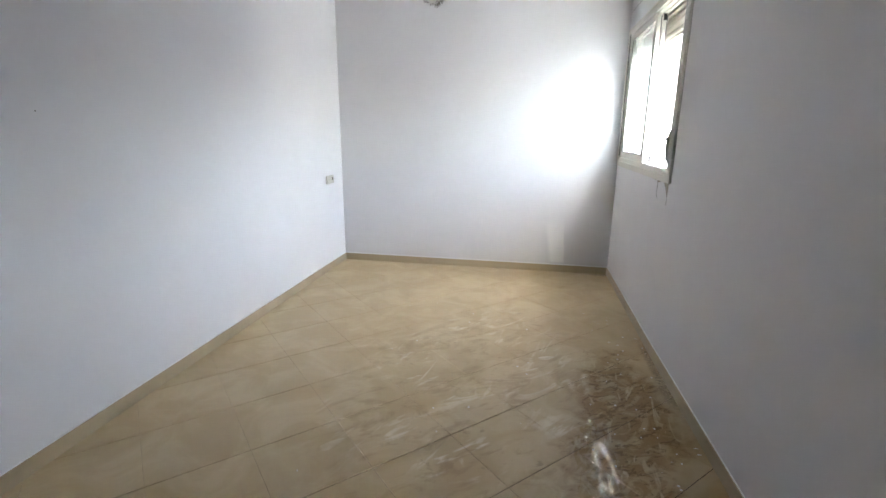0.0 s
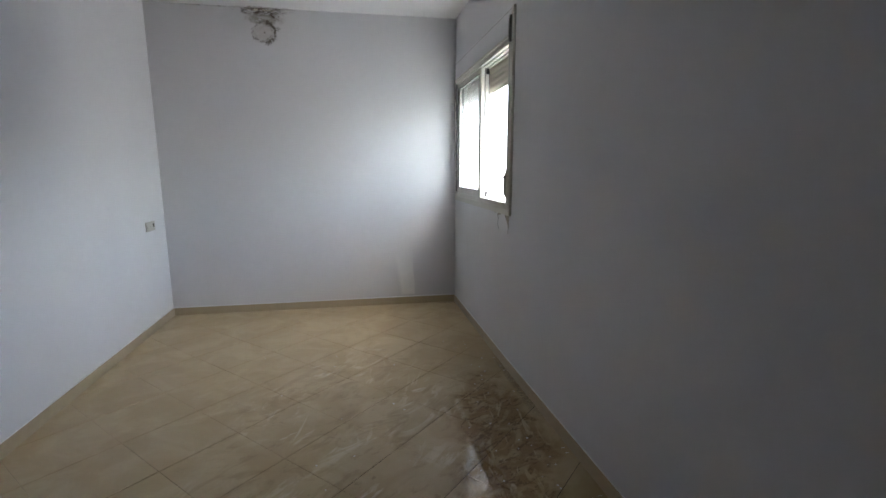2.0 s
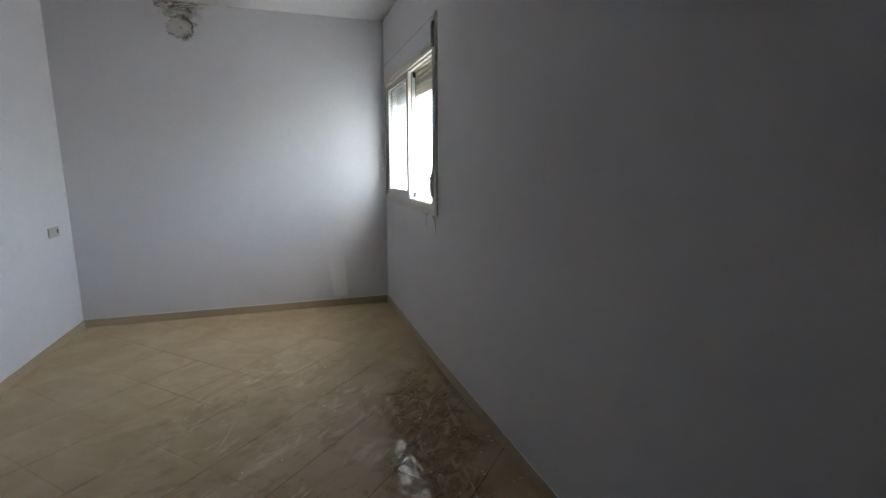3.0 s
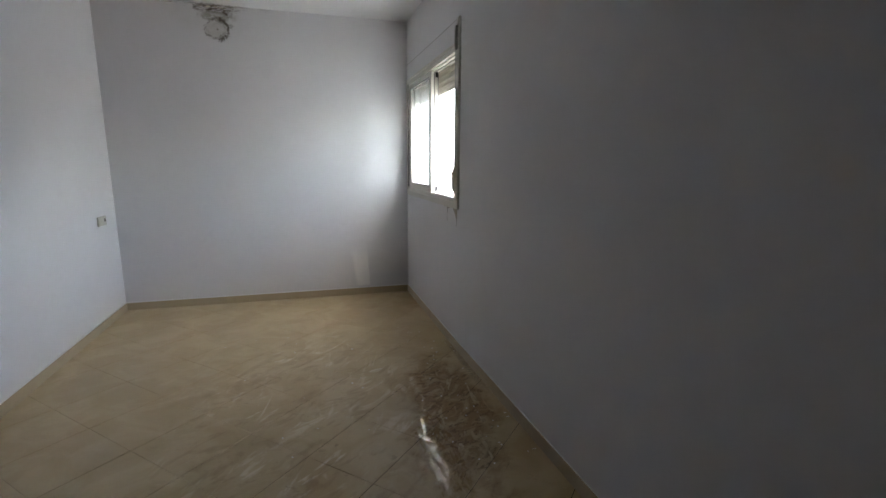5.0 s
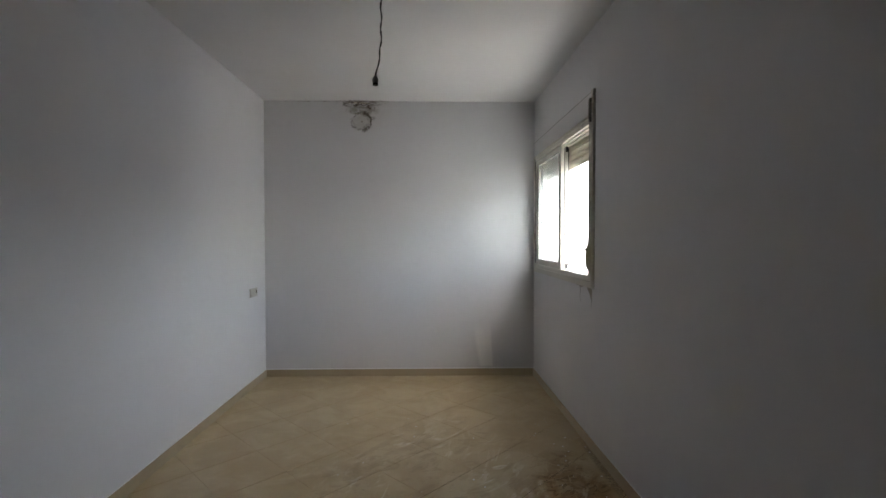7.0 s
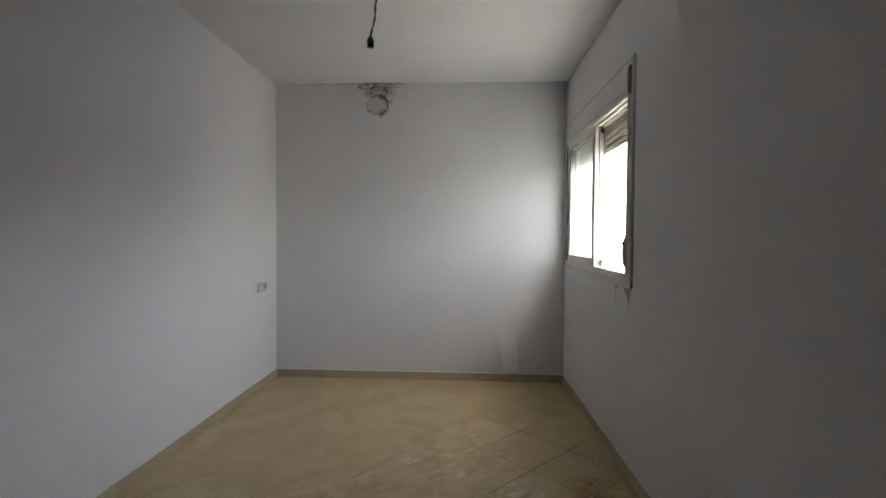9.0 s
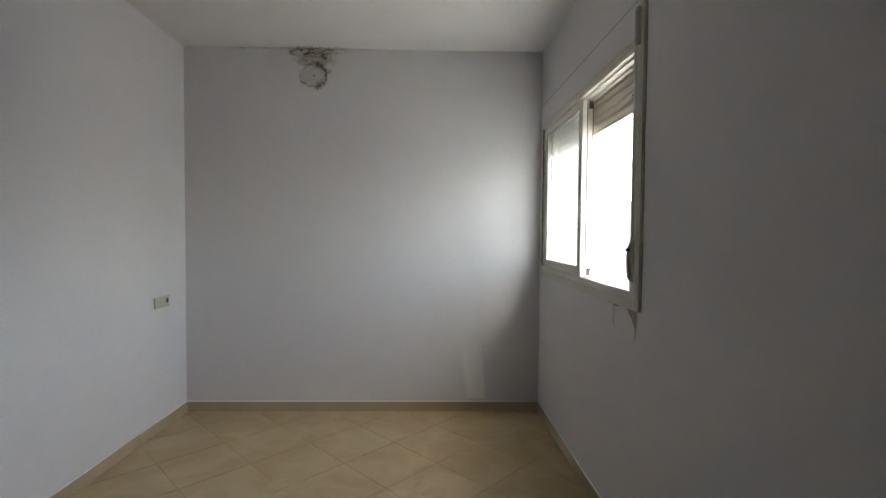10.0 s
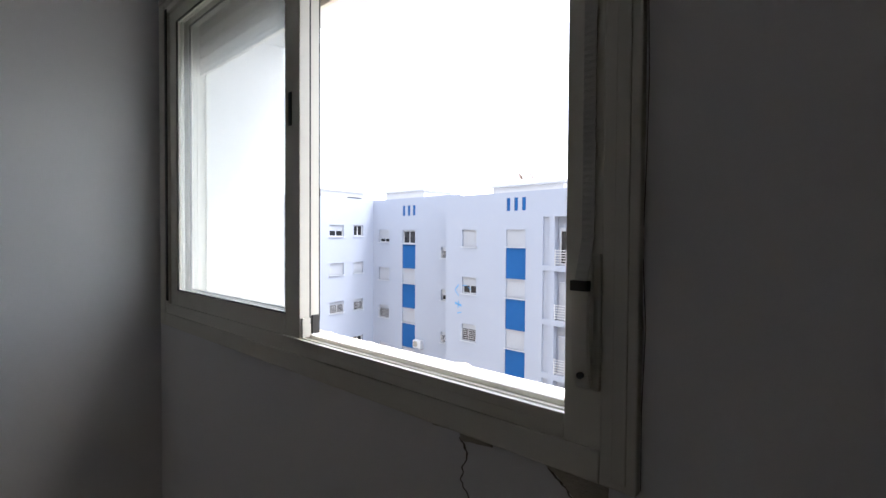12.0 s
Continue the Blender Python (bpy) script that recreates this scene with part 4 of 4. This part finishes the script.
# a blue painted scrawl on wing 3, too faded to read
scrawl = thing("painted_scrawl", "unreadable light blue painted scrawl on the white facade", "graffiti", at=(X3, 21.9, -2.4))
for y0, z0, y1, z1, w in ((22.2, -1.55, 22.5, -1.9, 0.07), (22.5, -1.95, 22.2, -2.25, 0.06), (21.9, -1.6, 21.5, -1.55, 0.05), (22.5, -2.75, 21.95, -2.9, 0.13),
                          (22.2, -2.6, 22.25, -3.05, 0.08), (22.3, -3.4, 21.95, -3.3, 0.06), (21.4, -1.65, 21.2, -1.8, 0.05)):
    d = Vector((y1 - y0, z1 - z0)).normalized() * 1.0
    nx = Vector((-d.y, d.x)) * w / 2
    bm = prism(bmesh.new(), [(y0 + nx.x, z0 + nx.y), (y1 + nx.x, z1 + nx.y), (y1 - nx.x, z1 - nx.y), (y0 - nx.x, z0 - nx.y)], 0, X3 - 0.006, X3 - 0.001)
    part("paint_stroke", bm, M_SCRAWL, scrawl)

# ---- floor tiles, laid on the diagonal ----
S = 0.40
AX, AY = -0.098, 2.470
HALF = S / math.sqrt(2)


def clip_rect(poly, x0, x1, y0, y1):
    def cut(pts, inside, meet):
        out = []
        for a, b in zip(pts, pts[1:] + pts[:1]):
            if inside(a):
                out.append(a)
            if inside(a) != inside(b):
                out.append(meet(a, b))
        return out

    def on(axis, v):
        def meet(a, b):
            k = (v - a[axis]) / (b[axis] - a[axis])
            return (a[0] + k * (b[0] - a[0]), a[1] + k * (b[1] - a[1]))
        return meet
    for axis, v, sign in ((0, x0, 1), (0, x1, -1), (1, y0, 1), (1, y1, -1)):
        if poly:
            poly = cut(poly, lambda p: (p[axis] - v) * sign >= -1e-9, on(axis, v))
    return poly


def tile_mesh(points):
    """A tile with a small rounded arris, from its outline."""
    bm = bmesh.new()
    prism(bm, points, 2, -0.006, 0.0)
    top = [e for e in bm.edges if e.verts[0].co.z > -1e-6 and e.verts[1].co.z > -1e-6]
    bmesh.ops.bevel(bm, geom=top, offset=0.0007, segments=1, affect="EDGES")
    return mesh("tile", bm, M_TILE)


wide, fine_gap = 0.0017, 0.0009
ca = math.sqrt(0.5)
square = []
for s, t in ((-1, -1), (1, -1), (1, 1), (-1, 1)):
    u = s * (S / 2 - fine_gap)
    v = t * (S / 2 - wide)
    square.append(((u + v) * ca, (u - v) * ca))
full = tile_mesh(square[::-1])
for i in range(-16, 17):
    for j in range(-16, 17):
        cx = AX + (i + j + 1) * HALF
        cy = AY + (i - j) * HALF
        pts = [(cx + a, cy + b) for a, b in square[::-1]]
        inner = clip_rect(pts, XW + 0.001, XE + 0.130, YS + 0.001, YN - 0.001)
        if len(inner) < 3:
            continue
        area = abs(sum(a[0] * b[1] - b[0] * a[1] for a, b in zip(inner, inner[1:] + inner[:1]))) / 2
        if area < 0.0008:
            continue
        if area > 0.98 * (S - 0.003) ** 2:
            me = full
        else:
            loc = []
            for a in inner:
                q = (a[0] - cx, a[1] - cy)
                if not loc or math.dist(q, loc[-1]) > 0.004:
                    loc.append(q)
            if math.dist(loc[0], loc[-1]) < 0.004:
                loc.pop()
            if len(loc) < 3:
                continue
            me = tile_mesh(loc)
        ob = new("tile", me)
        ob.parent = floor
        ob.location = (cx, cy, 0)
